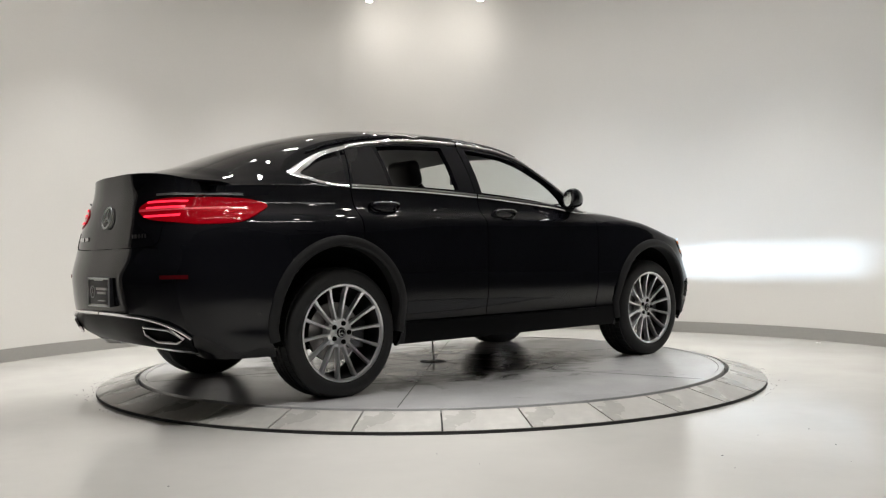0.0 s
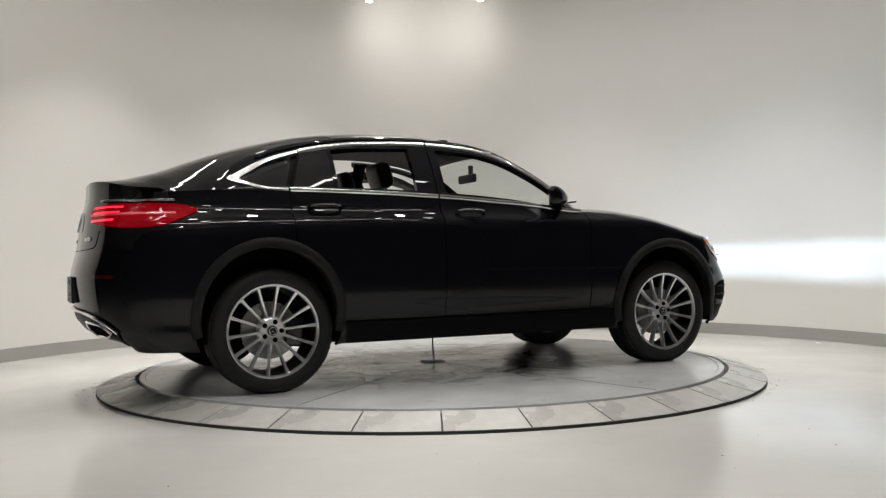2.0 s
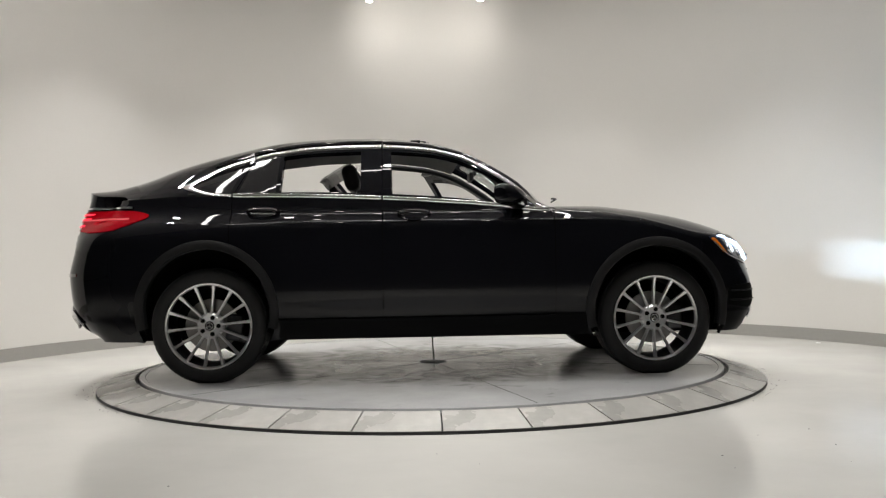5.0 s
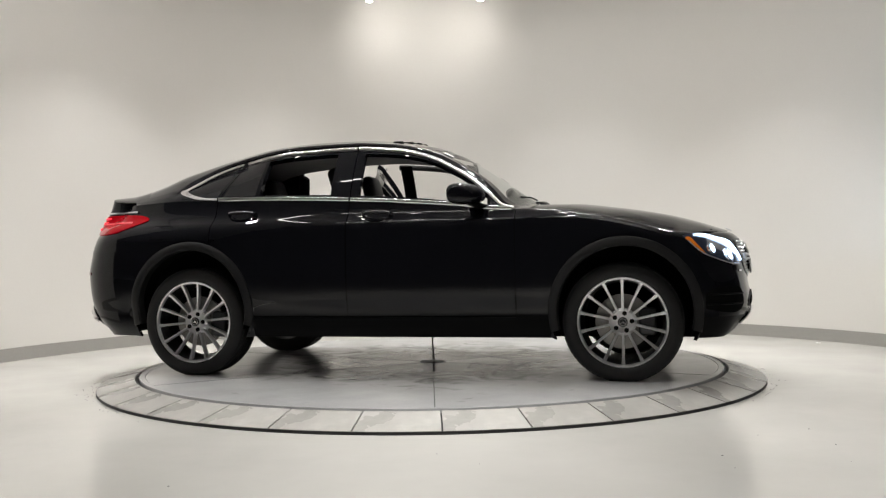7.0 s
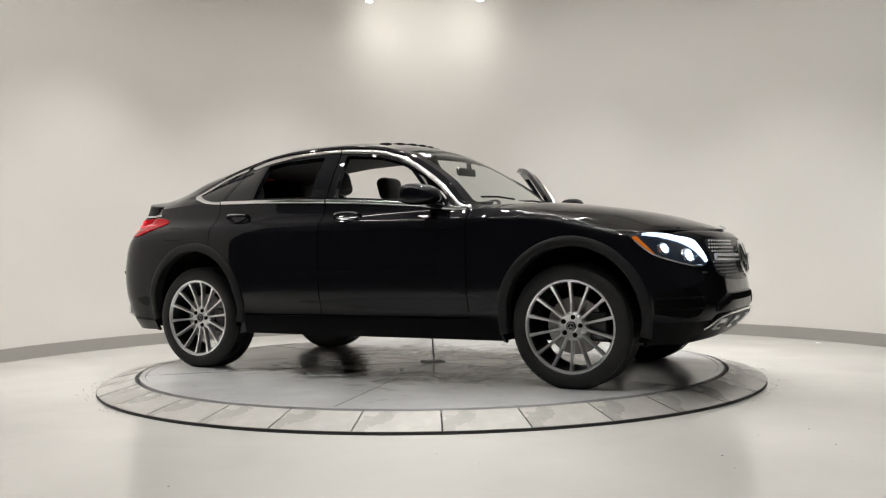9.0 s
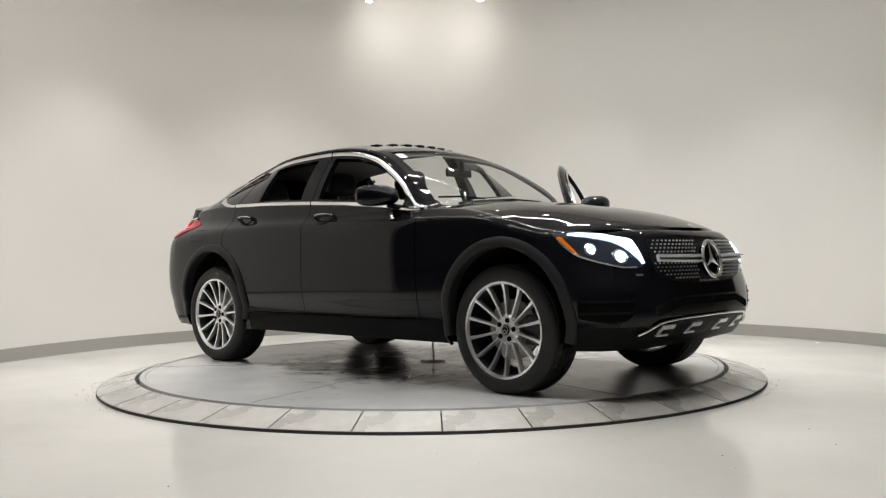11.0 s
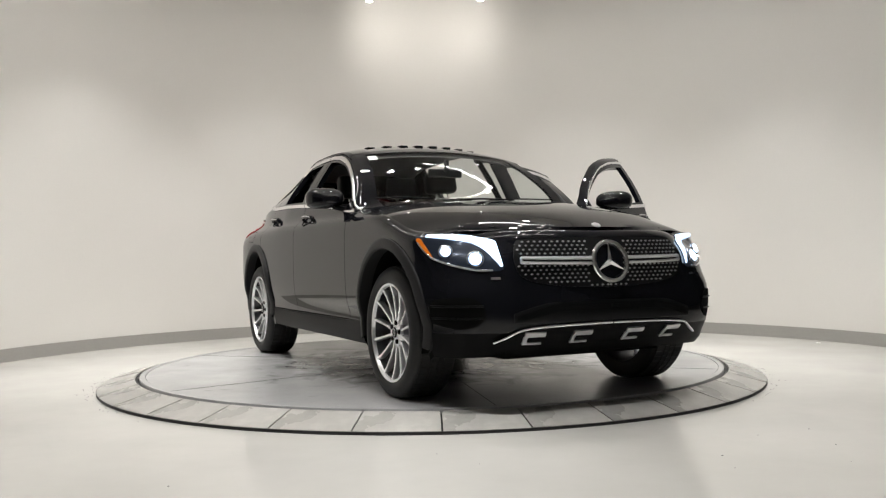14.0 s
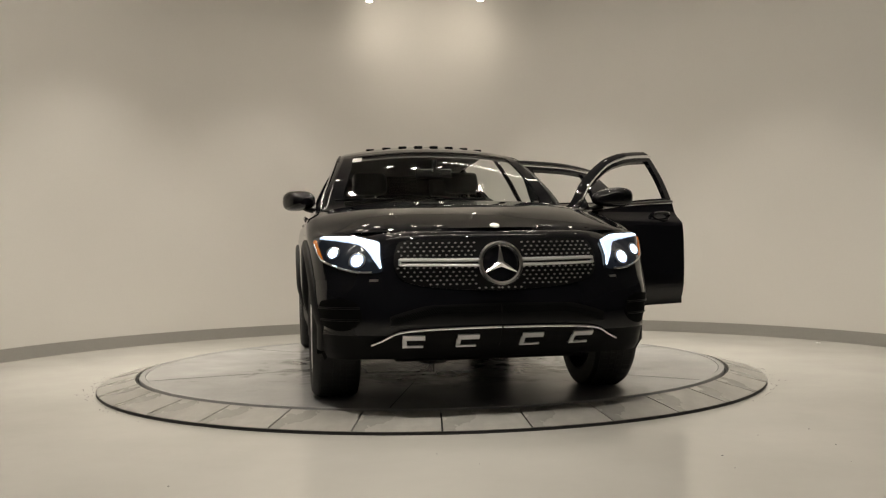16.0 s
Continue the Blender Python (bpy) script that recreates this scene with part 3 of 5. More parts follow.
def build_car():
    car = new("car")
    tagged(car, "glossy black coupe SUV with the driver-side doors open, on the turntable", "car")
    groups = {}
    X = SIDE_X
    for j in range(len(LOW) - 1):
        for r in range(NROW - 1):
            q = low_quads(j, r)
            c = sum(q, Vector()) / 4
            x = c.x
            side = JA <= j < JB
            if side and sum(in_arch(p) for p in q) >= 3:
                continue
            q = [snap(p) for p in q] if side else q
            if side and abs(x - X_B) < 0.004 and r >= 4 or side and abs(x - X_F) < 0.004 and r >= 4 or side and abs(x - X_R) < 0.004 and r >= 4:
                continue
            if side and r == 3 and X_R < x < X_F:
                continue
            if side and r >= 4 and X_B < x < X_F:
                key = "door_front"
            elif side and r >= 4 and X_R < x < X_B:
                key = "door_rear"
            elif r < 4 and side and -1.0 < x < 1.0:
                key = "rocker"
            elif x > 1.0 and j < JA + 8 and c.z < 0.395:
                key = "front_apron"
            elif x > 1.0 and (j < JA + 8 and c.z < 0.66):
                key = "front_bumper"
            elif x > 0.0:
                key = "fender"
            elif x < -1.8 and c.z < 0.84:
                key = "rear_bumper"
            elif j >= JB - 1:
                key = "tailgate"
            else:
                key = "quarter"
            groups.setdefault(key, []).append(q)
    glass_cols = lambda x: "front" if -0.265 < x < 0.60 else ("rear" if -0.99 < x < -0.465 else ("rear_fixed" if -1.28 < x < -1.02 else ("quarter" if -1.62 < x < X_R - 0.02 else "")))
    for s in range(len(UP) - 1):
        for v in range(NV):
            q = [UP[s][v], UP[s][v + 1], UP[s + 1][v + 1], UP[s + 1][v]]
            c = sum(q, Vector()) / 4
            x = (X[s] + X[s + 1]) / 2
            dl = -1.66 < x < 0.76
            if dl and v < 9:
                if abs(x - X_B) < 0.004 or abs(x - X_R) < 0.004:
                    continue
                g = glass_cols(x)
                if 1 <= v < 6 and g in ("front", "rear"):
                    continue
                if 1 <= v < 6 and g == "quarter":
                    key = "quarter_glass"
                elif 1 <= v < 6 and g == "rear_fixed":
                    key = "fixed_glass"
                elif X_B < x:
                    key = "door_front"
                elif X_R < x:
                    key = "door_rear"
                else:
                    key = "quarter"
            elif v >= 10 and 0.20 < x < 0.76:
                key = "windscreen"
            elif v >= 9 and -1.90 < x < -1.10:
                key = "rear_screen"
            elif x >= 0.76:
                key = "bonnet"
            elif x < -1.6:
                key = "quarter" if v < 9 else "tailgate"
            elif v >= 9 and -0.95 < x < 0.10:
                key = "roof_glass"
            else:
                key = "roof" if x > -0.5 else "roof_rear"
            groups.setdefault(key, []).append(q)
    names = {"front_bumper": PAINT, "front_apron": CLAD, "fender": PAINT, "rear_bumper": PAINT, "tailgate": PAINT, "quarter": PAINT, "bonnet": PAINT, "roof": PAINT, "roof_rear": PAINT, "rocker": CLAD}
    for key, mat in names.items():
        nm = {"quarter": "rear_quarter_panel", "fender": "front_fender", "rocker": "sill", "roof": "roof_panel", "roof_rear": "roof_panel"}.get(key, key)
        if key in ("quarter", "fender", "rocker"):
            for left in (False, True):
                panel(nm, groups[key], mat, car, thick=0.02, mirror=left)
        else:
            panel(nm, groups[key], mat, car, thick=0.02, both=True)
    panel("windscreen", groups["windscreen"], GLASS, car, "clear windscreen with a sticker in its upper corner", both=True).visible_shadow = False
    panel("rear_window", groups["rear_screen"], TINT, car, thick=0.006, both=True)
    panel("roof_glass", groups["roof_glass"], TINT, car, thick=0.006, both=True)
    for s, left in ((-1, False), (1, True)):
        panel("quarter_window", groups["quarter_glass"], TINT, car, thick=0.005, mirror=left)
        fd = panel("front_door", groups["door_front"], PAINT, car, "open front door" if left else "", thick=0.035, mirror=left, skin=True)
        rd = panel("rear_door", groups["door_rear"], PAINT, car, "open rear door" if left else "", thick=0.035, mirror=left, skin=True)
        panel("fixed_pane", groups["fixed_glass"], TINT, rd, thick=0.005, mirror=left)
        door_fittings(fd, s, True)
        door_fittings(rd, s, False)
        if left:
            for d, hx, hy, a in ((fd, X_F, 0.888, -63), (rd, X_B + 0.03, 0.91, -74)):
                d.matrix_basis = Matrix.Translation((hx, hy, 0)) @ Matrix.Rotation(radians(a), 4, "Z") @ Matrix.Translation((-hx, -hy, 0))
    return car


def surf(i, z, off=0.0):
    """A point on the right side's lower surface, moved out along its normal; y is positive here."""
    p = low_point(i, z)
    if not off:
        return p
    a, b = low_point(max(i - 0.5, 0), z), low_point(min(i + 0.5, len(DENSE) - 1.001), z)
    c, d = low_point(i, z - 0.006), low_point(i, z + 0.006)
    n = (b - a).cross(d - c)
    n = n.normalized() if n.length > 1e-9 else Vector((1, 0, 0))
    if n.dot(Vector((p.x, p.y, 0))) < 0:
        n = -n
    return p + n * off


def index_y(y, rear=False):
    """Index on the outline's front or rear where its half width is y."""
    ks = range(len(DENSE) - 2, 0, -1) if rear else range(len(DENSE) - 1)
    for k in ks:
        a, b = DENSE[k].y, DENSE[k + 1].y
        if min(a, b) <= y <= max(a, b) and abs(a - b) > 1e-9:
            return k + (y - a) / (b - a)
    return 0.0


def flip(pts, s):
    return [Vector((p[0], p[1] * s, p[2])) for p in pts]


def patch(name, i0, i1, top, bot, off, mat, parent, s, label="", ni=14, nz=5, depth=0.012, skew=0.0):
    """A lens or panel on the lower surface between two heights that vary along it."""
    bm = bmesh.new()
    g = []
    for a in range(ni + 1):
        f = a / ni
        i = i0 + (i1 - i0) * f
        zt, zb = top(f), bot(f)
        g.append([bm.verts.new(flip([surf(max(i - skew * f * (1 - b / nz), 0.02), zb + (zt - zb) * b / nz, off)], s)[0]) for b in range(nz + 1)])
    for a in range(ni):
        for b in range(nz):
            bm.faces.new((g[a][b], g[a + 1][b], g[a + 1][b + 1], g[a][b + 1]))
    bmesh.ops.recalc_face_normals(bm, faces=bm.faces)
    mid = g[ni // 2][nz // 2]
    mid.normal_update()
    if mid.normal.dot(Vector((mid.co.x, mid.co.y, 0))) < 0:
        bmesh.ops.reverse_faces(bm, faces=bm.faces)
    bm.normal_update()
    for e in [e for e in bm.edges if e.is_boundary]:
        a, b = e.verts
        bm.faces.new([bm.verts.new(p) for p in (a.co, b.co, b.co - b.normal * depth, a.co - a.normal * depth)])
    return part(name, bm, mat, parent, label)


def strip(name, pts, w, h, mat, parent, s, up=(0, 0, 1), n=8, label="", closed=False):
    bm = bmesh.new()
    tube(bm, flip(pts, s), w, h, up, n, closed=closed)
    return part(name, bm, mat, parent, label)


def belt_points(x0, x1, off=0.006, dz=0.008):
    n = max(3, int(abs(x1 - x0) / 0.05))
    out = []
    for k in range(n + 1):
        x = x0 + (x1 - x0) * k / n
        q = low_point(index_of_x(x), lerp(TOPZ, x))
        out.append(Vector((q.x, q.y + off, q.z + dz)))
    return out


def station_at(x):
    xs = SIDE_X
    for k in range(len(xs) - 1):
        if xs[k] >= x >= xs[k + 1]:
            f = (xs[k] - x) / (xs[k] - xs[k + 1])
            return [UP[k][v].lerp(UP[k + 1][v], f) for v in range(NV + 1)]
    return UP[-1]


def upper_y(x, z):
    """Half width of the upper body at a length and a height."""
    st = station_at(x)
    for a, b in zip(st, st[1:]):
        if a.z <= z <= b.z and b.z > a.z:
            return a.y + (b.y - a.y) * (z - a.z) / (b.z - a.z)
    return st[0].y


def dlo_points(x0, x1):
    n = max(4, int(abs(x1 - x0) / 0.04))
    out = []
    for k in range(n + 1):
        q = station_at(x0 + (x1 - x0) * k / n)[7]
        out.append(Vector((q.x, q.y + 0.006, q.z + 0.002)))
    return out


def door_fittings(door, s, front):
    """Chrome window strips, handle and, in front, the mirror."""
    x0, x1 = (X_B + 0.006, 0.755) if front else (X_R + 0.006, X_B - 0.006)
    strip("belt_strip", belt_points(x0, x1), 0.004, 0.0125, CHROME, door, s, up=(0, 0, 1), label="chrome strip")
    strip("window_strip", dlo_points(x0, x1), 0.006, 0.0155, CHROME, door, s, up=(0, 0.5, 1), label="chrome strip")
    hx, hz = (-0.120, 1.052) if front else (-1.092, 1.082)
    i = index_of_x(hx)
    bm = bmesh.new()
    rows = []
    for r, o in ((1.0, 0.004), (0.92, 0.007), (0.8, -0.002), (0.4, -0.012), (0.02, -0.014)):
        rows.append([bm.verts.new(flip([surf(index_of_x(hx + 0.092 * r * math.cos(a)), hz + 0.036 * r * math.sin(a), o)], s)[0]) for a in [2 * math.pi * k / 28 for k in range(28)]])
    for p, q in zip(rows, rows[1:]):
        for k in range(28):
            bm.faces.new((p[k], p[(k + 1) % 28], q[(k + 1) % 28], q[k]))
    part("handle_bowl", bm, PAINT, door)
    pts = [surf(index_of_x(hx + d), hz + 0.004, o) for d, o in ((0.10, 0.004), (0.092, 0.022), (0.06, 0.034), (0.0, 0.038), (-0.06, 0.034), (-0.092, 0.022), (-0.10, 0.004))]
    strip("handle", spline(pts, 4), 0.008, 0.013, PAINT, door, s, n=12)
    strip("handle_strip", spline([p + Vector((0, 0.0085, 0.004)) for p in pts[1:-1]], 4), 0.002, 0.003, CHROME, door, s)
    if not front:
        return
    # mirror: housing, glass, foot
    bm = bmesh.new()
    rows = []
    for x, f in ((0.398, 0.02), (0.396, 0.80), (0.402, 0.90), (0.425, 0.975), (0.465, 1.0), (0.51, 0.94), (0.555, 0.78), (0.59, 0.56), (0.614, 0.30), (0.622, 0.03)):
        row = []
        for k in range(28):
            a = 2 * math.pi * k / 28
            ca, sa = math.cos(a), math.sin(a)
            yy = 0.108 * f * abs(ca) ** 0.72 * (1 if ca > 0 else -1)
            zz = 0.073 * f * abs(sa) ** 0.72 * (1 if sa > 0 else -1)
            if zz < 0:
                zz *= 0.84 + 0.16 * yy / 0.108
            row.append(bm.verts.new((0.51 - 0.60 * yy + (x - 0.51) * 0.66, s * (0.955 + yy), 1.168 + zz + 0.05 * yy - 0.10 * max(x - 0.50, 0))))
        rows.append(row)
    for p, q in zip(rows, rows[1:]):
        for k in range(28):
            bm.faces.new((p[k], p[(k + 1) % 28], q[(k + 1) % 28], q[k]))
    part("mirror", bm, PAINT, door, "black door mirror")
    bm = bmesh.new()
    bmesh.ops.create_circle(bm, cap_ends=True, segments=24, radius=1, matrix=Matrix.Translation((0.431, s * 0.955, 1.168)) @ Matrix.Rotation(radians(s * 31), 4, "Z") @ Matrix.Rotation(radians(90), 4, "Y") @ Matrix.Diagonal((0.050, 0.082, 1, 1)))
    part("mirror_glass", bm, CHROME, door, "mirror glass", smooth=False)
    strip("mirror_foot", [(0.60, 0.79, 1.088), (0.56, 0.845, 1.098), (0.515, 0.90, 1.115)], 0.045, 0.018, CLAD, door, s, n=12)
    strip("mirror_trim", [(0.50, 0.862, 1.118), (0.570, 0.89, 1.132), (0.535, 0.95, 1.138), (0.470, 1.02, 1.145)], 0.007, 0.004, CLAD, door, s)
    bm = bmesh.new()
    q = [station_at(0.60)[0], station_at(0.745)[0], station_at(0.745)[6], station_at(0.60)[6]]
    bm.faces.new([bm.verts.new(v) for v in flip([p + Vector((0, 0.004, 0.006)) for p in q], s)])
    part("corner_trim", bm, CLAD, door, smooth=False)


def wheel_arch(car, sx, s):
    cx, cz, r0, r1 = ARCH[sx]
    bm = bmesh.new()
    rows = []
    n = 52
    a0, a1 = -15, 195
    for k in range(n + 1):
        a = radians(a0 + (a1 - a0) * k / n)
        row = []
        for r, o in ((r0, -0.06), (r0, 0.012), (r0 + 0.008, 0.021), (r0 + 0.026, 0.023), (r1 - 0.010, 0.017), (r1, 0.010), (r1 + 0.002, -0.006)):
            x, z = cx + r * math.cos(a), cz + r * math.sin(a)
            y = low_point(index_of_x(x), min(max(z, 0.42), 0.90)).y
            row.append(bm.verts.new((x, s * (y + o), z)))
        rows.append(row)
    for p, q in zip(rows, rows[1:]):
        for k in range(len(p) - 1):
            bm.faces.new((p[k], p[k + 1], q[k + 1], q[k]))
    part("wheel_arch_trim", bm, ARCHM, car, "matt black wheel arch trim")
    bm = bmesh.new()
    rows = []
    for k in range(25):
        a = radians(-20 + 220 * k / 24)
        rows.append([bm.verts.new((cx + r * math.cos(a), s * y, cz + r * math.sin(a))) for r, y in ((r0 + 0.006, 0.90), (r0 + 0.006, 0.58), (0.02, 0.58))])
    for p, q in zip(rows, rows[1:]):
        for k in range(2):
            bm.faces.new((p[k], p[k + 1], q[k + 1], q[k]))
    part("wheel_well", bm, INNER, car)


def star(parent, m, radius, tubr, mat):
    """Plain ring with three tapered arms, one mesh."""
    bm = bmesh.new()
    pts = [m @ Vector((0, radius * math.cos(a), radius * math.sin(a))) for a in [2 * math.pi * k / 48 for k in range(48)]]
    tube(bm, pts, tubr * 1.2, tubr, up=m.to_3x3() @ Vector((1, 0, 0)), n=8, closed=True)
    for k in range(3):
        a = radians(90 + 120 * k)
        d = Vector((0, math.cos(a), math.sin(a)))
        e = Vector((0, -d.z, d.y))
        tip, h = d * radius, Vector((tubr, 0, 0))
        vs = [bm.verts.new(m @ v) for v in (tip, e * radius * 0.17 - d * radius * 0.05, -e * radius * 0.17 - d * radius * 0.05, h)]
        bm.faces.new((vs[0], vs[1], vs[3]))
        bm.faces.new((vs[0], vs[3], vs[2]))
        bm.faces.new((vs[1], vs[2], vs[3]))
    return part("emblem", bm, mat, parent, angle=25)


def headlamp(car, s):
    i0, i1 = index_of_x(1.80), index_y(0.632)
    top = lambda f: lerp([(0, 0.884), (0.06, 0.891), (0.2, 0.895), (0.48, 0.890), (0.74, 0.878), (0.95, 0.864), (1, 0.854)], f)
    bot = lambda f: lerp([(0, 0.876), (0.06, 0.845), (0.22, 0.773), (0.38, 0.744), (0.61, 0.716), (0.82, 0.702), (0.95, 0.703), (1, 0.712)], f)
    lamp = patch("headlamp", i0, i1, top, bot, 0.003, LAMPHOUSE, car, s, "lit LED headlamp with an amber corner", ni=30, nz=8, skew=4.0)
    ii = lambda f: i0 + (i1 - i0) * f
    patch("amber_corner", ii(0.03), ii(0.27), lambda f: max(bot(0.03 + 0.24 * f) + 0.008, min(top(0.03 + 0.24 * f) - 0.012, 0.874 - 0.108 * max(f - 0.18, 0) / 0.82)), lambda f: bot(0.03 + 0.24 * f) + 0.004, 0.008, AMBER, lamp, s, "amber indicator", ni=14)
    hook = [(0, 0.010), (0.3, 0.026), (0.55, 0.034), (0.72, 0.046), (0.84, 0.070), (0.93, 0.105), (1, 0.132)]
    patch("light_reflector", ii(0.12), ii(0.985), lambda f: top(0.12 + 0.865 * f) - 0.004, lambda f: top(0.12 + 0.865 * f) - 0.004 - lerp(hook, f), 0.008, LAMPDIM, lamp, s, "pale lit reflector", ni=24, nz=4, skew=3.4)
    patch("light_guide", ii(0.16), ii(0.97), lambda f: top(0.16 + 0.81 * f) - 0.008, lambda f: top(0.16 + 0.81 * f) - 0.013 - 0.010 * math.sin(math.pi * f), 0.012, LAMPGLOW, lamp, s, "cool white running light", ni=18, nz=2)
    strip("lamp_edge", [surf(ii(0.985) - 4.0 * b / 5, top(0.985) - 0.012 - (top(0.985) - bot(0.985) - 0.03) * b / 5, 0.011) for b in range(6)], 0.004, 0.006, LAMPGLOW, lamp, s)
    strip("lamp_frame", [surf(ii(f), bot(f) + 0.004, 0.006) for f in [0.05 + 0.09 * k for k in range(11)]], 0.004, 0.005, CHROME, lamp, s)
    for f, zz, rad in ((0.37, 0.803, 0.031), (0.75, 0.763, 0.038)):
        c = flip([surf(ii(f), zz, 0.004)], s)[0]
        nrm = (flip([surf(ii(f), zz, 0.10)], s)[0] - c).normalized()
        m = Matrix.Translation(c - nrm * 0.006) @ (nrm * 0.75 + Vector((0.25, 0, 0))).to_track_quat("Z", "Y").to_matrix().to_4x4()
        bm = bmesh.new()
        ring_strip(bm, [(rad + 0.009, -0.03), (rad + 0.007, 0.010), (rad, 0.013), (rad - 0.002, 0.004)], 28)
        bmesh.ops.transform(bm, matrix=m, verts=bm.verts)
        part("projector", bm, CHROME, lamp)
        bm = bmesh.new()
        ring_strip(bm, [(rad, 0.004), (rad * 0.9, 0.009), (rad * 0.78, 0.012)], 28)
        bmesh.ops.transform(bm, matrix=m, verts=bm.verts)
        part("projector_rim", bm, LENSDIM, lamp)
        bm = bmesh.new()
        ring_strip(bm, [(rad * 0.78, 0.012), (rad * 0.4, 0.018), (0.001, 0.019)], 28)
        bmesh.ops.transform(bm, matrix=m @ Matrix.Diagonal((1.0, 1.05, 1.0, 1.0)), verts=bm.verts)
        part("projector_lens", bm, LENSGLOW, lamp, "glowing projector lens")
        if f < 0.6:
            continue
        # burner in a small black shroud that cuts the beam off at the top and sides
        bm = bmesh.new()
        w, h, dp = 0.004, 0.0010, 0.026
        vs = [bm.verts.new(c + Vector((0.020, a * w, e * h))) for a, e in ((-1, -1), (1, -1), (1, 1), (-1, 1))]
        bm.faces.new(vs)
        part("burner", bm, BEAM, lamp, "dazzling white burner", smooth=False)
        bm = bmesh.new()
        back = [c + Vector((0.0195, a * w * 1.1, e * 0.0012)) for a, e in ((-1, -1), (1, -1), (1, 0.6), (-1, 0.6))]
        ahead = [c + Vector((0.020 + dp, a * (w + dp * 0.34), e)) for a, e in ((-1, -0.0034), (1, -0.0034), (1, 0.0010), (-1, 0.0010))]
        vb, va = [bm.verts.new(q) for q in back], [bm.verts.new(q) for q in ahead]
        for k in range(4):
            bm.faces.new((vb[k], vb[(k + 1) % 4], va[(k + 1) % 4], va[k]))
        bm.faces.new(vb)
        part("burner_shroud", bm, INNER, lamp, smooth=False)
    return lamp


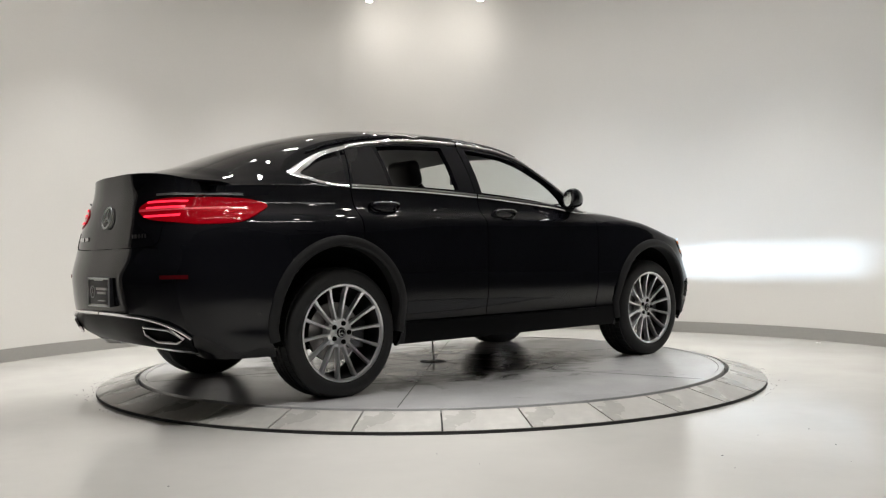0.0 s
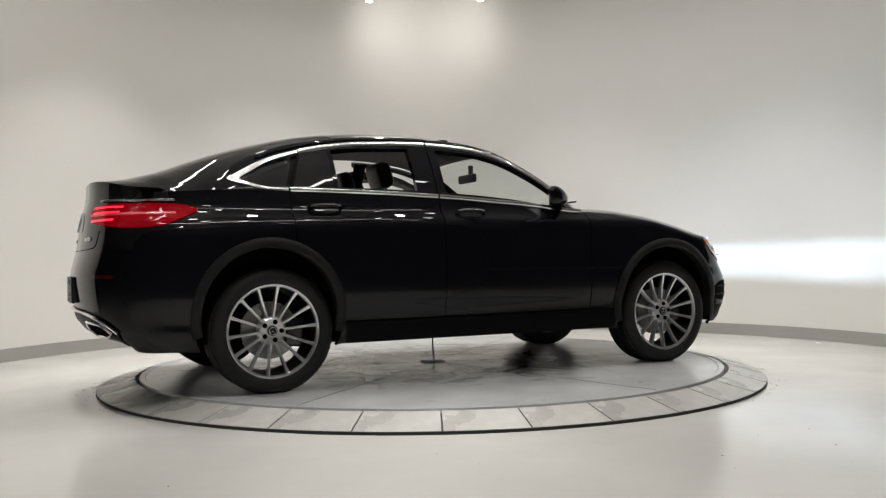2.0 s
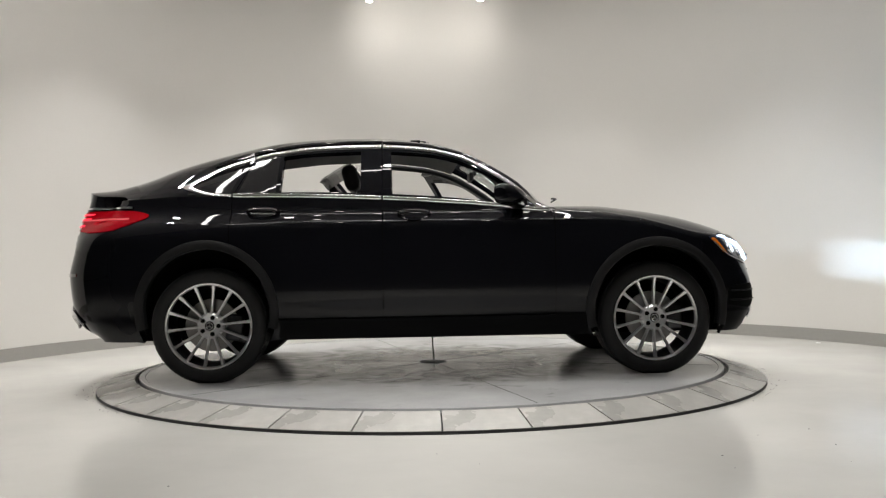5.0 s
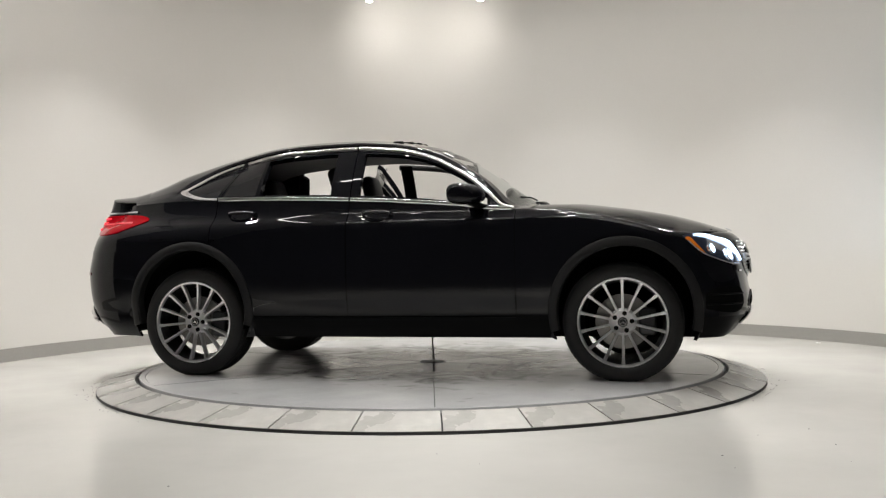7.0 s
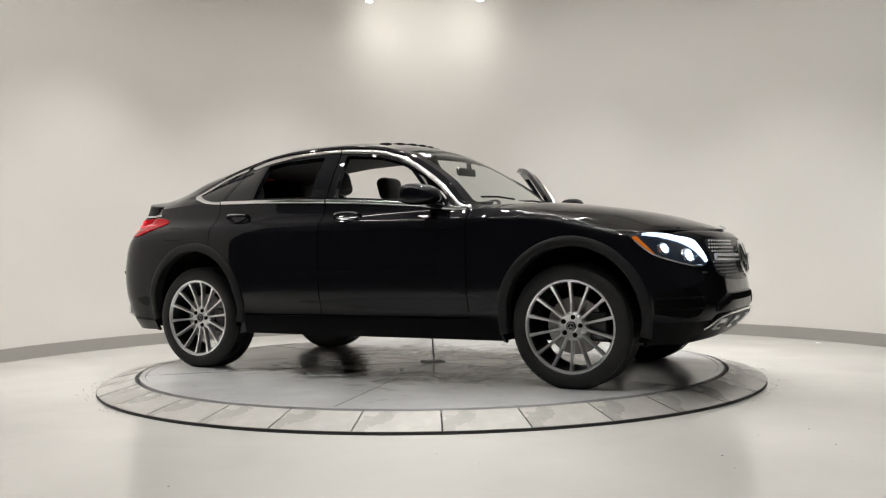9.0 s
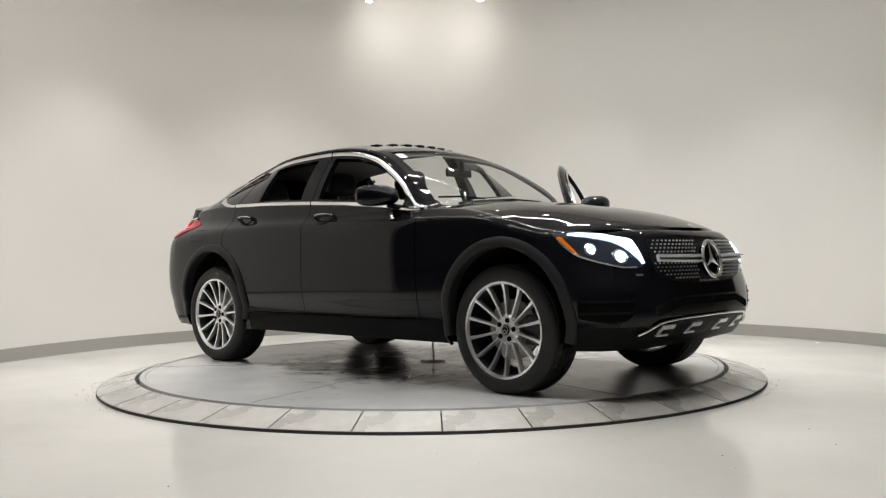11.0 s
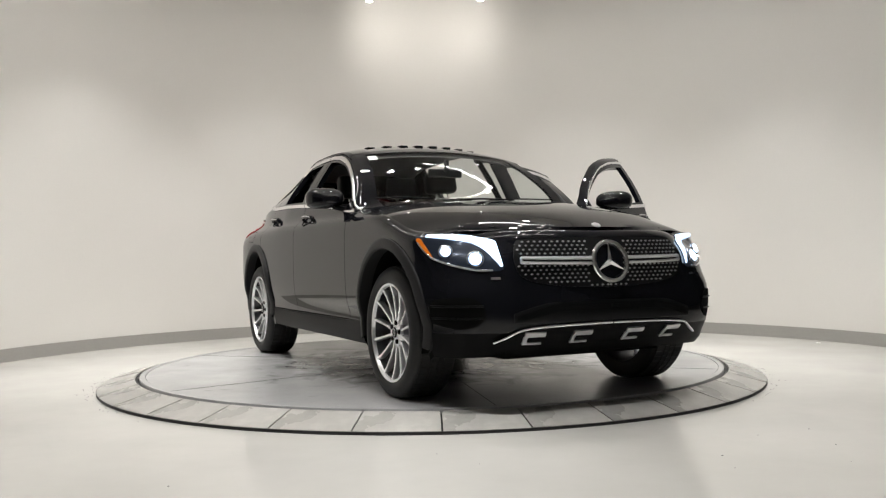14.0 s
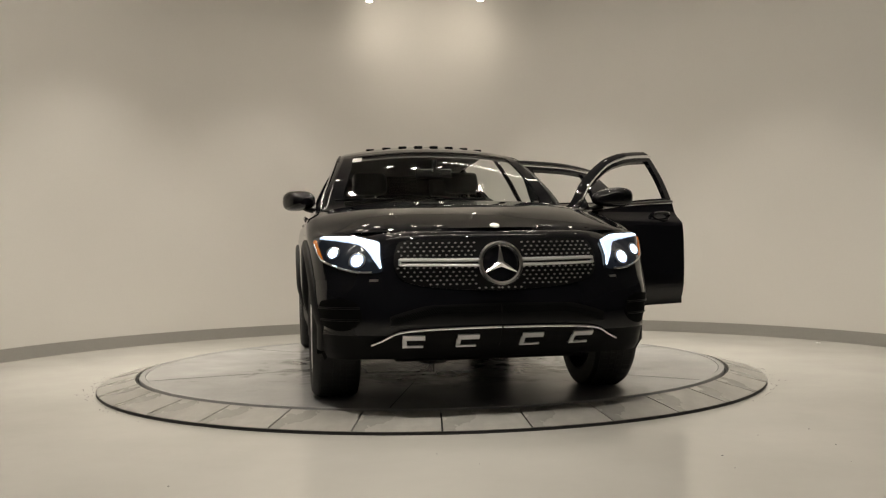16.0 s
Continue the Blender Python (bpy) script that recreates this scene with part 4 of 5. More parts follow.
def front_end(car):
    # grille: a dark panel, studs, the bar and the emblem
    iw = index_y(0.545)
    gtop, gbot = [(0, 0.872), (0.55, 0.868), (0.94, 0.857), (0.98, 0.835), (1, 0.79)], [(0, 0.608), (0.48, 0.621), (0.8, 0.646), (0.92, 0.672), (0.97, 0.70), (1, 0.75)]
    for s in (1, -1):
        g = patch("grille_panel", 0.02, iw, lambda f: lerp(gtop, f), lambda f: lerp(gbot, f), 0.004, GRILLE, car, s, "dark studded grille", ni=40, nz=6)
        bm = bmesh.new()
        for a in range(17):
            for b in range(13):
                y = 0.010 + 0.033 * a + (0.0165 if b % 2 else 0)
                z = 0.622 + 0.0205 * b
                f = y / 0.535
                if f > 0.985 or (y < 0.115 and abs(z - 0.744) < 0.115) or abs(z - 0.75) < 0.022:
                    continue
                if z > lerp(gtop, f) - 0.007 or z < lerp(gbot, f) + 0.009:
                    continue
                c = flip([surf(index_y(y), z, 0.007)], s)[0]
                bmesh.ops.create_cube(bm, size=0.0072, matrix=Matrix.Translation(c) @ Matrix.Diagonal((1.0, 1.5, 1.0, 1.0)) @ Matrix.Rotation(radians(45), 4, "X"))
        tagged(part("grille_studs", bm, SATIN, g, "small silver studs", smooth=False), kind="stuff")
        strip("grille_bar", [surf(index_y(y), 0.758 + 0.006 * y, 0.022) for y in (0.10, 0.2, 0.3, 0.4, 0.51)], 0.012, 0.0095, SATIN, g, s, label="silver grille bar")
        strip("grille_bar", [surf(index_y(y), 0.732 + 0.014 * y, 0.020) for y in (0.10, 0.2, 0.3, 0.4, 0.51)], 0.012, 0.008, SATIN, g, s)
        strip("bar_end", [surf(index_y(0.51), z, 0.021) for z in (0.736, 0.75, 0.764)], 0.010, 0.008, SATIN, g, s, up=(0, 1, 0))
        # lower intake, corner intake and its fins
        patch("lower_intake", 0.02, index_y(0.56), lambda f: lerp([(0, 0.546), (0.6, 0.540), (0.85, 0.512), (1, 0.487)], f), lambda f: 0.440, 0.003, GRILLE, car, s, "black mesh intake", ni=18, nz=4)
        bm = bmesh.new()
        for k in range(46):
            for lean in (1, -1):
                pts = [surf(index_y(min(max(0.012 + 0.0118 * k + lean * 0.014 * (q - 1), 0.005), 0.555)), 0.495 + 0.018 * q - 0.055 * max(0, k - 27) / 19, 0.008) for q in range(3)]
                tube(bm, flip(pts, s), 0.0018, 0.0018, n=4)
        tagged(part("intake_mesh", bm, CLAD, car, "black lattice"), kind="stuff")
        ci = patch("corner_intake", index_y(0.69), index_of_x(1.93), lambda f: lerp([(0, 0.50), (0.1, 0.555), (0.3, 0.575), (0.85, 0.565), (1, 0.53)], f), lambda f: lerp([(0, 0.47), (0.15, 0.43), (0.4, 0.415), (1, 0.44)], f), 0.003, INNER, car, s, "black corner air intake", ni=16, nz=4)
        for z in (0.47, 0.53):
            strip("fin", [surf(index_y(0.70) + (index_of_x(1.94) - index_y(0.70)) * k / 6, z, 0.004) for k in range(7)], 0.006, 0.005, CLAD, ci, s)
        # skid plate: chrome lip and two inserts a side
        lip = [surf(index_y(y), z, 0.012) for y, z in ((0.005, 0.430), (0.2, 0.428), (0.4, 0.422), (0.52, 0.408), (0.60, 0.375), (0.66, 0.350))]
        strip("skid_lip", spline(lip, 4), 0.010, 0.007, CHROME, car, s, label="silver skid plate edge")
        patch("skid_plate", 0.02, index_y(0.60), lambda f: 0.42 - 0.04 * f ** 3, lambda f: 0.325 + 0.02 * f, 0.006, CLAD, car, s, ni=14, nz=4)
        for y in (0.168, 0.445):
            patch("skid_insert", index_y(y - s * 0.040), index_y(y - s * 0.062), lambda f: 0.376, lambda f: 0.344, 0.014, SATIN, car, s, "silver insert", ni=2, nz=2, depth=0.014)
            for z, dz, w in ((0.386, 0.010, 0.056), (0.339, 0.005, 0.054)):
                patch("skid_insert", index_y(y - w - (s * 0.010 if z < 0.36 else 0)), index_y(y + w - (s * 0.010 if z < 0.36 else 0)), lambda f: z + dz, lambda f: z - dz, 0.014, SATIN, car, s, "silver insert", ni=4, nz=2, depth=0.014)
        # washer cap and fog strip
        patch("washer_cap", index_y(0.62), index_y(0.665), lambda f: 0.672, lambda f: 0.660, 0.004, CHROME, car, s, ni=3, nz=1)
    c = low_point(0.01, 0.744)
    tilt = Matrix.Rotation(radians(-12), 4, "Y")
    bm = bmesh.new()
    ring_strip(bm, [(0.001, 0.0), (0.085, 0.0), (0.09, -0.03)], 40)
    bmesh.ops.transform(bm, matrix=Matrix.Translation((c.x + 0.022, 0, 0.744)) @ tilt @ Matrix.Rotation(radians(90), 4, "Y"), verts=bm.verts)
    part("emblem_base", bm, PAINT, car)
    star(car, Matrix.Translation((c.x + 0.030, 0, 0.744)) @ tilt, 0.103, 0.0105, CHROME)
    # small round badge on the bonnet's nose
    bm = bmesh.new()
    ring_strip(bm, [(0.001, 0.006), (0.022, 0.005), (0.026, 0.0)], 24)
    bmesh.ops.transform(bm, matrix=Matrix.Translation((2.135, 0, 0.936)) @ Matrix.Rotation(radians(28), 4, "Y"), verts=bm.verts)
    part("bonnet_badge", bm, SATIN, car)


def rear_end(car):
    for s in (1, -1):
        i0, i1 = index_of_x(-1.85), index_y(0.38, True)
        top = lambda f: lerp([(0, 1.082), (0.03, 1.096), (0.10, 1.110), (0.37, 1.116), (0.6, 1.115), (0.86, 1.108), (0.95, 1.094), (1, 1.070)], f)
        bot = lambda f: lerp([(0, 1.066), (0.03, 1.046), (0.083, 1.019), (0.18, 0.980), (0.3, 0.971), (0.45, 0.970), (0.65, 0.980), (0.86, 0.997), (0.95, 1.016), (1, 1.048)], f)
        lamp = patch("tail_lamp", i0, i1, top, bot, 0.006, REDL, car, s, "lit red tail lamp", ni=40, nz=7)
        ii = lambda f: i0 + (i1 - i0) * f
        patch("lamp_band", ii(0.10), ii(0.99), lambda f: 1.056, lambda f: 1.044, 0.010, BANDGLOW, lamp, s, "pale red light band", ni=20, nz=1)
        for z in (1.092, 1.061, 1.016):
            patch("light_bar", ii(0.66), ii(0.935), lambda f: z + 0.005, lambda f: z - 0.004, 0.011, REDGLOW, lamp, s, "bright red light bar", ni=10, nz=1)
        strip("lamp_chrome", [surf(ii(f), top(0.4) + 0.016, 0.007) for f in [0.10 + 0.078 * k for k in range(11)]], 0.005, 0.007, CHROME, lamp, s, label="chrome strip")
        patch("reflector", index_of_x(-2.30), index_y(0.64, True), lambda f: 0.708, lambda f: 0.688, 0.004, REFLECTOR, car, s, "red reflector", ni=6, nz=1)
        # lower apron, chrome edge and tail pipe trim
        patch("diffuser", index_y(0.77, True), len(DENSE) - 1.02, lambda f: lerp([(0, 0.40), (0.3, 0.465), (1, 0.485)], f), lambda f: 0.30, 0.004, CLAD, car, s, "black apron", ni=16, nz=5)
        edge = [surf(index_y(y, True), z, 0.012) for y, z in ((0.01, 0.498), (0.3, 0.495), (0.5, 0.486), (0.64, 0.462), (0.72, 0.428), (0.775, 0.385))]
        strip("apron_edge", spline(edge, 4), 0.010, 0.010, CHROME, car, s, label="chrome apron edge")
        pi = [surf(index_y(y, True), z, 0.022) for y, z in ((0.50, 0.445), (0.68, 0.435), (0.745, 0.39), (0.70, 0.37), (0.56, 0.375), (0.49, 0.41))]
        strip("tail_pipe_trim", pi, 0.009, 0.009, CHROME, car, s, up=(1, 0, 0), closed=True, label="chrome tail pipe frame")
        bm = bmesh.new()
        bm.faces.new([bm.verts.new(v) for v in flip([p + Vector((0.012, 0, 0)) for p in pi], s)])
        part("tail_pipe", bm, INNER, car, smooth=False)
    # plate with a frame; its writing as bars
    c = low_point(len(DENSE) - 1.01, 0.62)
    px, PY = c.x - 0.012, -0.05
    bm = bmesh.new()
    box(bm, px - 0.006, px + 0.02, -0.155 + PY, 0.155 + PY, 0.535, 0.695, 0.004)
    plate = part("rear_plate", bm, PLATE, car, "dark plate in a silver frame")
    bm = bmesh.new()
    tube(bm, [(px - 0.008, -0.15 + PY, 0.54), (px - 0.008, 0.15 + PY, 0.54), (px - 0.008, 0.15 + PY, 0.69), (px - 0.008, -0.15 + PY, 0.69)], 0.006, 0.006, up=(1, 0, 0), closed=True, n=6)
    part("plate_frame", bm, SATIN, plate)
    for y0, y1, z0, z1 in ((-0.12, 0.03, 0.627, 0.641), (-0.10, 0.01, 0.605, 0.618), (-0.09, 0.0, 0.566, 0.572), (-0.06, 0.06, 0.679, 0.687), (-0.11, 0.11, 0.541, 0.549)):
        bm = bmesh.new()
        box(bm, px - 0.0125, px - 0.005, y0 + PY, y1 + PY, z0, z1)
        part("bar", bm, WHITE, plate, smooth=False)
    star(plate, Matrix.Translation((px - 0.008, 0.09 + PY, 0.615)) @ Matrix.Rotation(math.pi, 4, "Z"), 0.032, 0.003, SATIN)
    # emblem and lettering bars on the tailgate
    c = low_point(len(DENSE) - 1.01, 1.03)
    star(car, Matrix.Translation((c.x - 0.012, 0, 1.03)) @ Matrix.Rotation(math.pi, 4, "Z") @ Matrix.Rotation(radians(-14), 4, "Y"), 0.060, 0.0042, SATIN)
    for y0, w in ((-0.36, 0.02), (-0.39, 0.03), (-0.425, 0.026), (-0.455, 0.02), (-0.48, 0.02), (0.46, 0.03), (0.425, 0.03), (0.39, 0.03), (0.34, 0.022), (0.315, 0.022), (0.29, 0.022)):
        i = index_y(abs(y0), True)
        q = surf(i, 0.915, 0.002)
        bm = bmesh.new()
        box(bm, -0.003, 0.003, -w / 2 * 0.8, w / 2 * 0.8, -0.011, 0.011, m=Matrix.Translation((q.x, q.y * (1 if y0 > 0 else -1), q.z)) @ Matrix.Rotation(radians(-8 if y0 > 0 else 8), 4, "Z"))
        part("badge_bar", bm, CHROME, car, smooth=False)
    # tailgate joint lines
    for s in (1, -1):
        pts = [surf(index_y(y, True), z, 0.0008) for y, z in ((0.60, 0.96), (0.595, 0.90), (0.57, 0.868), (0.50, 0.858), (0.3, 0.852), (0.005, 0.85))]
        strip("joint_line", spline(pts, 4), 0.002, 0.002, INNER, car, s)


def seat(car, x, y, rear=False, top=1.10):
    w = 0.25
    bm = bmesh.new()
    box(bm, x - 0.25, x + 0.27, y - w, y + w, 0.52, 0.68, 0.05)
    st = part("seat", bm, LEATHER, car, "black leather seat")
    bm = bmesh.new()
    m = Matrix.Translation((x - 0.22, y, 0.62)) @ Matrix.Rotation(radians(-16), 4, "Y")
    box(bm, -0.07, 0.06, -w, w, 0.0, 0.60, 0.05, m=m)
    for q in (1, -1):
        box(bm, -0.02, 0.10, q * (w - 0.03) - 0.035, q * (w - 0.03) + 0.035, 0.05, 0.5, 0.03, m=m)
    part("backrest", bm, LEATHER, st)
    bm = bmesh.new()
    box(bm, -0.055, 0.05, -0.135, 0.135, 0.655, 0.835, 0.045, m=m)
    part("headrest", bm, LEATHER, st)
    for q in (-0.05, 0.05):
        bm = bmesh.new()
        tube(bm, [m @ Vector((0, q, 0.58)), m @ Vector((0, q, 0.70))], 0.006, n=8, up=(0, 1, 0))
        part("post", bm, CHROME, st)


def interior(car):
    bm = bmesh.new()
    box(bm, -1.9, 1.0, -0.80, 0.80, 0.30, 0.34)
    box(bm, -2.1, -1.15, -0.72, 0.72, 0.34, 0.98)
    part("cabin_floor", bm, INNER, car, smooth=False)
    bm = bmesh.new()
    box(bm, 0.95, 2.0, -0.55, 0.55, 0.30, 0.84)
    part("engine_bay", bm, INNER, car, smooth=False)
    bm = bmesh.new()
    box(bm, -2.2, -1.9, -0.55, 0.55, 0.32, 0.9)
    part("boot_well", bm, INNER, car, smooth=False)
    bm = bmesh.new()
    box(bm, -2.0, 2.0, -0.5, 0.5, 0.24, 0.30)
    box(bm, -1.0, 1.0, -0.79, 0.79, 0.262, 0.31)
    part("underbody", bm, INNER, car, smooth=False)
    bm = bmesh.new()
    box(bm, 0.45, 0.98, -0.74, 0.74, 0.72, 1.06, 0.06)
    dash = part("dashboard", bm, DASH, car)
    bm = bmesh.new()
    box(bm, 0.42, 0.47, -0.13, 0.13, 0.98, 1.14, 0.01)
    part("screen", bm, TINT, dash)
    bm = bmesh.new()
    box(bm, -0.45, 0.5, -0.13, 0.13, 0.34, 0.70, 0.03)
    part("centre_console", bm, DASH, car)
    bm = bmesh.new()
    c = Matrix.Translation((0.28, 0.37, 0.98)) @ Matrix.Rotation(radians(-65), 4, "Y")
    tube(bm, [c @ Vector((0.185 * math.cos(a), 0.185 * math.sin(a), 0)) for a in [2 * math.pi * k / 40 for k in range(40)]], 0.015, n=8, up=c.to_3x3() @ Vector((0, 0, 1)), closed=True)
    for a in (0, 120, 240):
        d = Vector((math.cos(radians(a + 180)), math.sin(radians(a + 180)), 0))
        tube(bm, [c @ Vector((0, 0, 0)), c @ (d * 0.18)], 0.02, 0.01, up=c.to_3x3() @ Vector((0, 0, 1)))
    part("steering_wheel", bm, LEATHER, car)
    for x, y in ((-0.12, -0.37), (-0.12, 0.37)):
        seat(car, x, y)
    for x, y in ((-0.95, -0.38), (-0.95, 0.38)):
        seat(car, x, y, True)
    # headliner under the roof, inner mirror, parcel shelf
    bm = bmesh.new()
    rows = []
    for x in [-1.5 + 0.1 * k for k in range(18)]:
        st = station_at(x)
        r = [Vector((p.x, p.y, p.z - 0.035)) for p in st[9:]]
        rows.append([bm.verts.new(p) for p in flip(r, -1)] + [bm.verts.new(p) for p in reversed(r[:-1])])
    for p, q in zip(rows, rows[1:]):
        for k in range(len(p) - 1):
            bm.faces.new((p[k], p[k + 1], q[k + 1], q[k]))
    part("headliner", bm, HEADLINER, car)
    bm = bmesh.new()
    box(bm, 0.30, 0.33, -0.13, 0.13, 1.335, 1.40, 0.012)
    box(bm, 0.33, 0.36, -0.015, 0.015, 1.38, 1.47, 0.005)
    part("inner_mirror", bm, DASH, car)
    bm = bmesh.new()
    box(bm, -2.1, -1.2, -0.62, 0.62, 1.06, 1.09, 0.01)
    part("parcel_shelf", bm, DASH, car)


def trims(car):
    for s in (1, -1):
        # chrome round the rear quarter window
        outer = [(-1.19, lerp(DLO, -1.19) + 0.010), (-1.30, lerp(DLO, -1.30) + 0.010), (-1.42, lerp(DLO, -1.42) + 0.008), (-1.52, 1.346), (-1.60, 1.303), (-1.648, 1.273), (-1.62, 1.250), (-1.55, 1.228), (-1.47, 1.206), (-1.40, 1.196), (-1.305, 1.190)]
        inner = [(-1.19, lerp(DLO, -1.19) - 0.012), (-1.30, lerp(DLO, -1.30) - 0.014), (-1.41, lerp(DLO, -1.42) - 0.016), (-1.49, 1.322), (-1.545, 1.292), (-1.572, 1.272), (-1.545, 1.254), (-1.50, 1.238), (-1.45, 1.225), (-1.39, 1.216), (-1.305, 1.211)]
        bm = bmesh.new()
        rows = []
        for p, q in zip(spline(outer, 5), spline(inner, 5)):
            row = []
            for f, o in ((0.0, -0.004), (0.04, 0.006), (0.35, 0.011), (0.7, 0.010), (0.97, 0.005), (1.0, -0.004)):
                w = p.lerp(q, f)
                row.append(bm.verts.new((w.x, s * (upper_y(w.x, w.y) + o), w.y)))
            rows.append(row)
        for p, q in zip(rows, rows[1:]):
            for k in range(len(p) - 1):
                bm.faces.new((p[k], p[k + 1], q[k + 1], q[k]))
        part("quarter_strip", bm, CHROME, car, "broad chrome sweep round the rear quarter window")
        if s < 0:
            loop = [surf(index_of_x(x), z, 0.0005) for x, z in ((-1.58, 0.93), (-1.74, 0.935), (-1.77, 0.98), (-1.74, 1.025), (-1.60, 1.02), (-1.56, 0.975))]
            strip("fuel_flap_joint", loop, 0.0012, 0.0012, INNER, car, s, closed=True)
        # roof rail line
        pts = [station_at(x)[8] + Vector((0, 0.004, 0.004)) for x in [-1.5 + 0.1 * k for k in range(18)]]
        strip("roof_joint", pts, 0.004, 0.003, CLAD, car, s)
    # inner strips that hide the gaps of the door joints
    for x in (X_F, X_B, X_R):
        for s in (-1, ):
            bm = bmesh.new()
            zt, zl = lerp(TOPZ, x), 0.90 if x == X_R else 0.38
            for k in range(12):
                z0, z1 = zl + (zt - zl) * k / 12, zl + (zt - zl) * (k + 1) / 12
                q = [Vector((x + dx, low_point(index_of_x(x), z).y - 0.018, z)) for dx, z in ((-0.03, z0), (0.03, z0), (0.03, z1), (-0.03, z1))]
                bm.faces.new([bm.verts.new(v) for v in flip(q, s)])
            part("door_seal", bm, INNER, car, smooth=False)
    for s in (-1, 1):
      bm = bmesh.new()
      for k in range(22):
        x0 = -1.02 + (X_F + 1.02) * k / 22
        x1 = -1.02 + (X_F + 1.02) * (k + 1) / 22
        q = [Vector((x, low_point(index_of_x(x), 0.40).y - 0.015, z)) for x, z in ((x0, 0.375), (x1, 0.375), (x1, 0.425), (x0, 0.425))]
        bm.faces.new([bm.verts.new(v) for v in flip(q, s)])
      part("sill_seal", bm, INNER, car, smooth=False)
    # middle and rear pillars behind the doors
    for s in (1, -1):
        for x in (X_B, X_R):
            st = station_at(x)
            bm = bmesh.new()
            pts = [Vector((x, low_point(index_of_x(x), z).y - 0.05, z)) for z in ((0.93, 1.0, 1.08) if x == X_R else (0.40, 0.7, 0.95))] + [p + Vector((0, -0.035, 0)) for p in st[:8]]
            tube(bm, flip(pts, s), 0.05, 0.014, up=(0, 1, 0))
            part("pillar", bm, CLAD, car)
    # fixed front pillar where the door stands open
    bm = bmesh.new()
    pts = [station_at(x)[7] + Vector((0.0, -0.004, -0.012)) for x in [0.735 - 0.035 * k for k in range(33)]]
    tube(bm, pts, 0.022, 0.022, n=10)
    part("front_pillar", bm, LEATHER, car)
    # raised wind deflector with eight feet
    bm = bmesh.new()
    tube(bm, [(-0.02 - 0.10 * (y / 0.45) ** 2, y, 1.600 - 0.02 * (y / 0.45) ** 2) for y in [-0.45 + 0.09 * k for k in range(11)]], 0.012, 0.003)
    d = part("wind_deflector", bm, CLAD, car, "raised black wind deflector")
    for k in range(8):
        y = -0.41 + 0.82 * k / 7
        bm = bmesh.new()
        box(bm, -0.05 - 0.10 * (y / 0.45) ** 2, 0.02 - 0.10 * (y / 0.45) ** 2, y - 0.03, y + 0.03, 1.588 - 0.02 * (y / 0.45) ** 2, 1.610 - 0.02 * (y / 0.45) ** 2, 0.005)
        part("deflector_tab", bm, CLAD, d)
    # sticker inside the windscreen's upper corner
    for v, a, b in ((10, 0.235, 0.30),):
        p0, p1 = station_at(b), station_at(a)
        q = [p0[10], p0[10].lerp(p0[11], 0.9), p1[10].lerp(p1[11], 0.9), p1[10]]
        bm = bmesh.new()
        bm.faces.new([bm.verts.new(v) for v in flip([p + Vector((0.004, 0, 0.006)) for p in q], -1)])
        part("sticker", bm, WHITE, car, "white sticker", smooth=False)
    # wipers at the foot of the windscreen
    for y in (-0.35, 0.25):
        bm = bmesh.new()
        tube(bm, [(0.86, y, 1.155), (0.85, y - 0.25, 1.160), (0.80, y - 0.38, 1.155)], 0.006, 0.006)
        part("wiper", bm, CLAD, car)


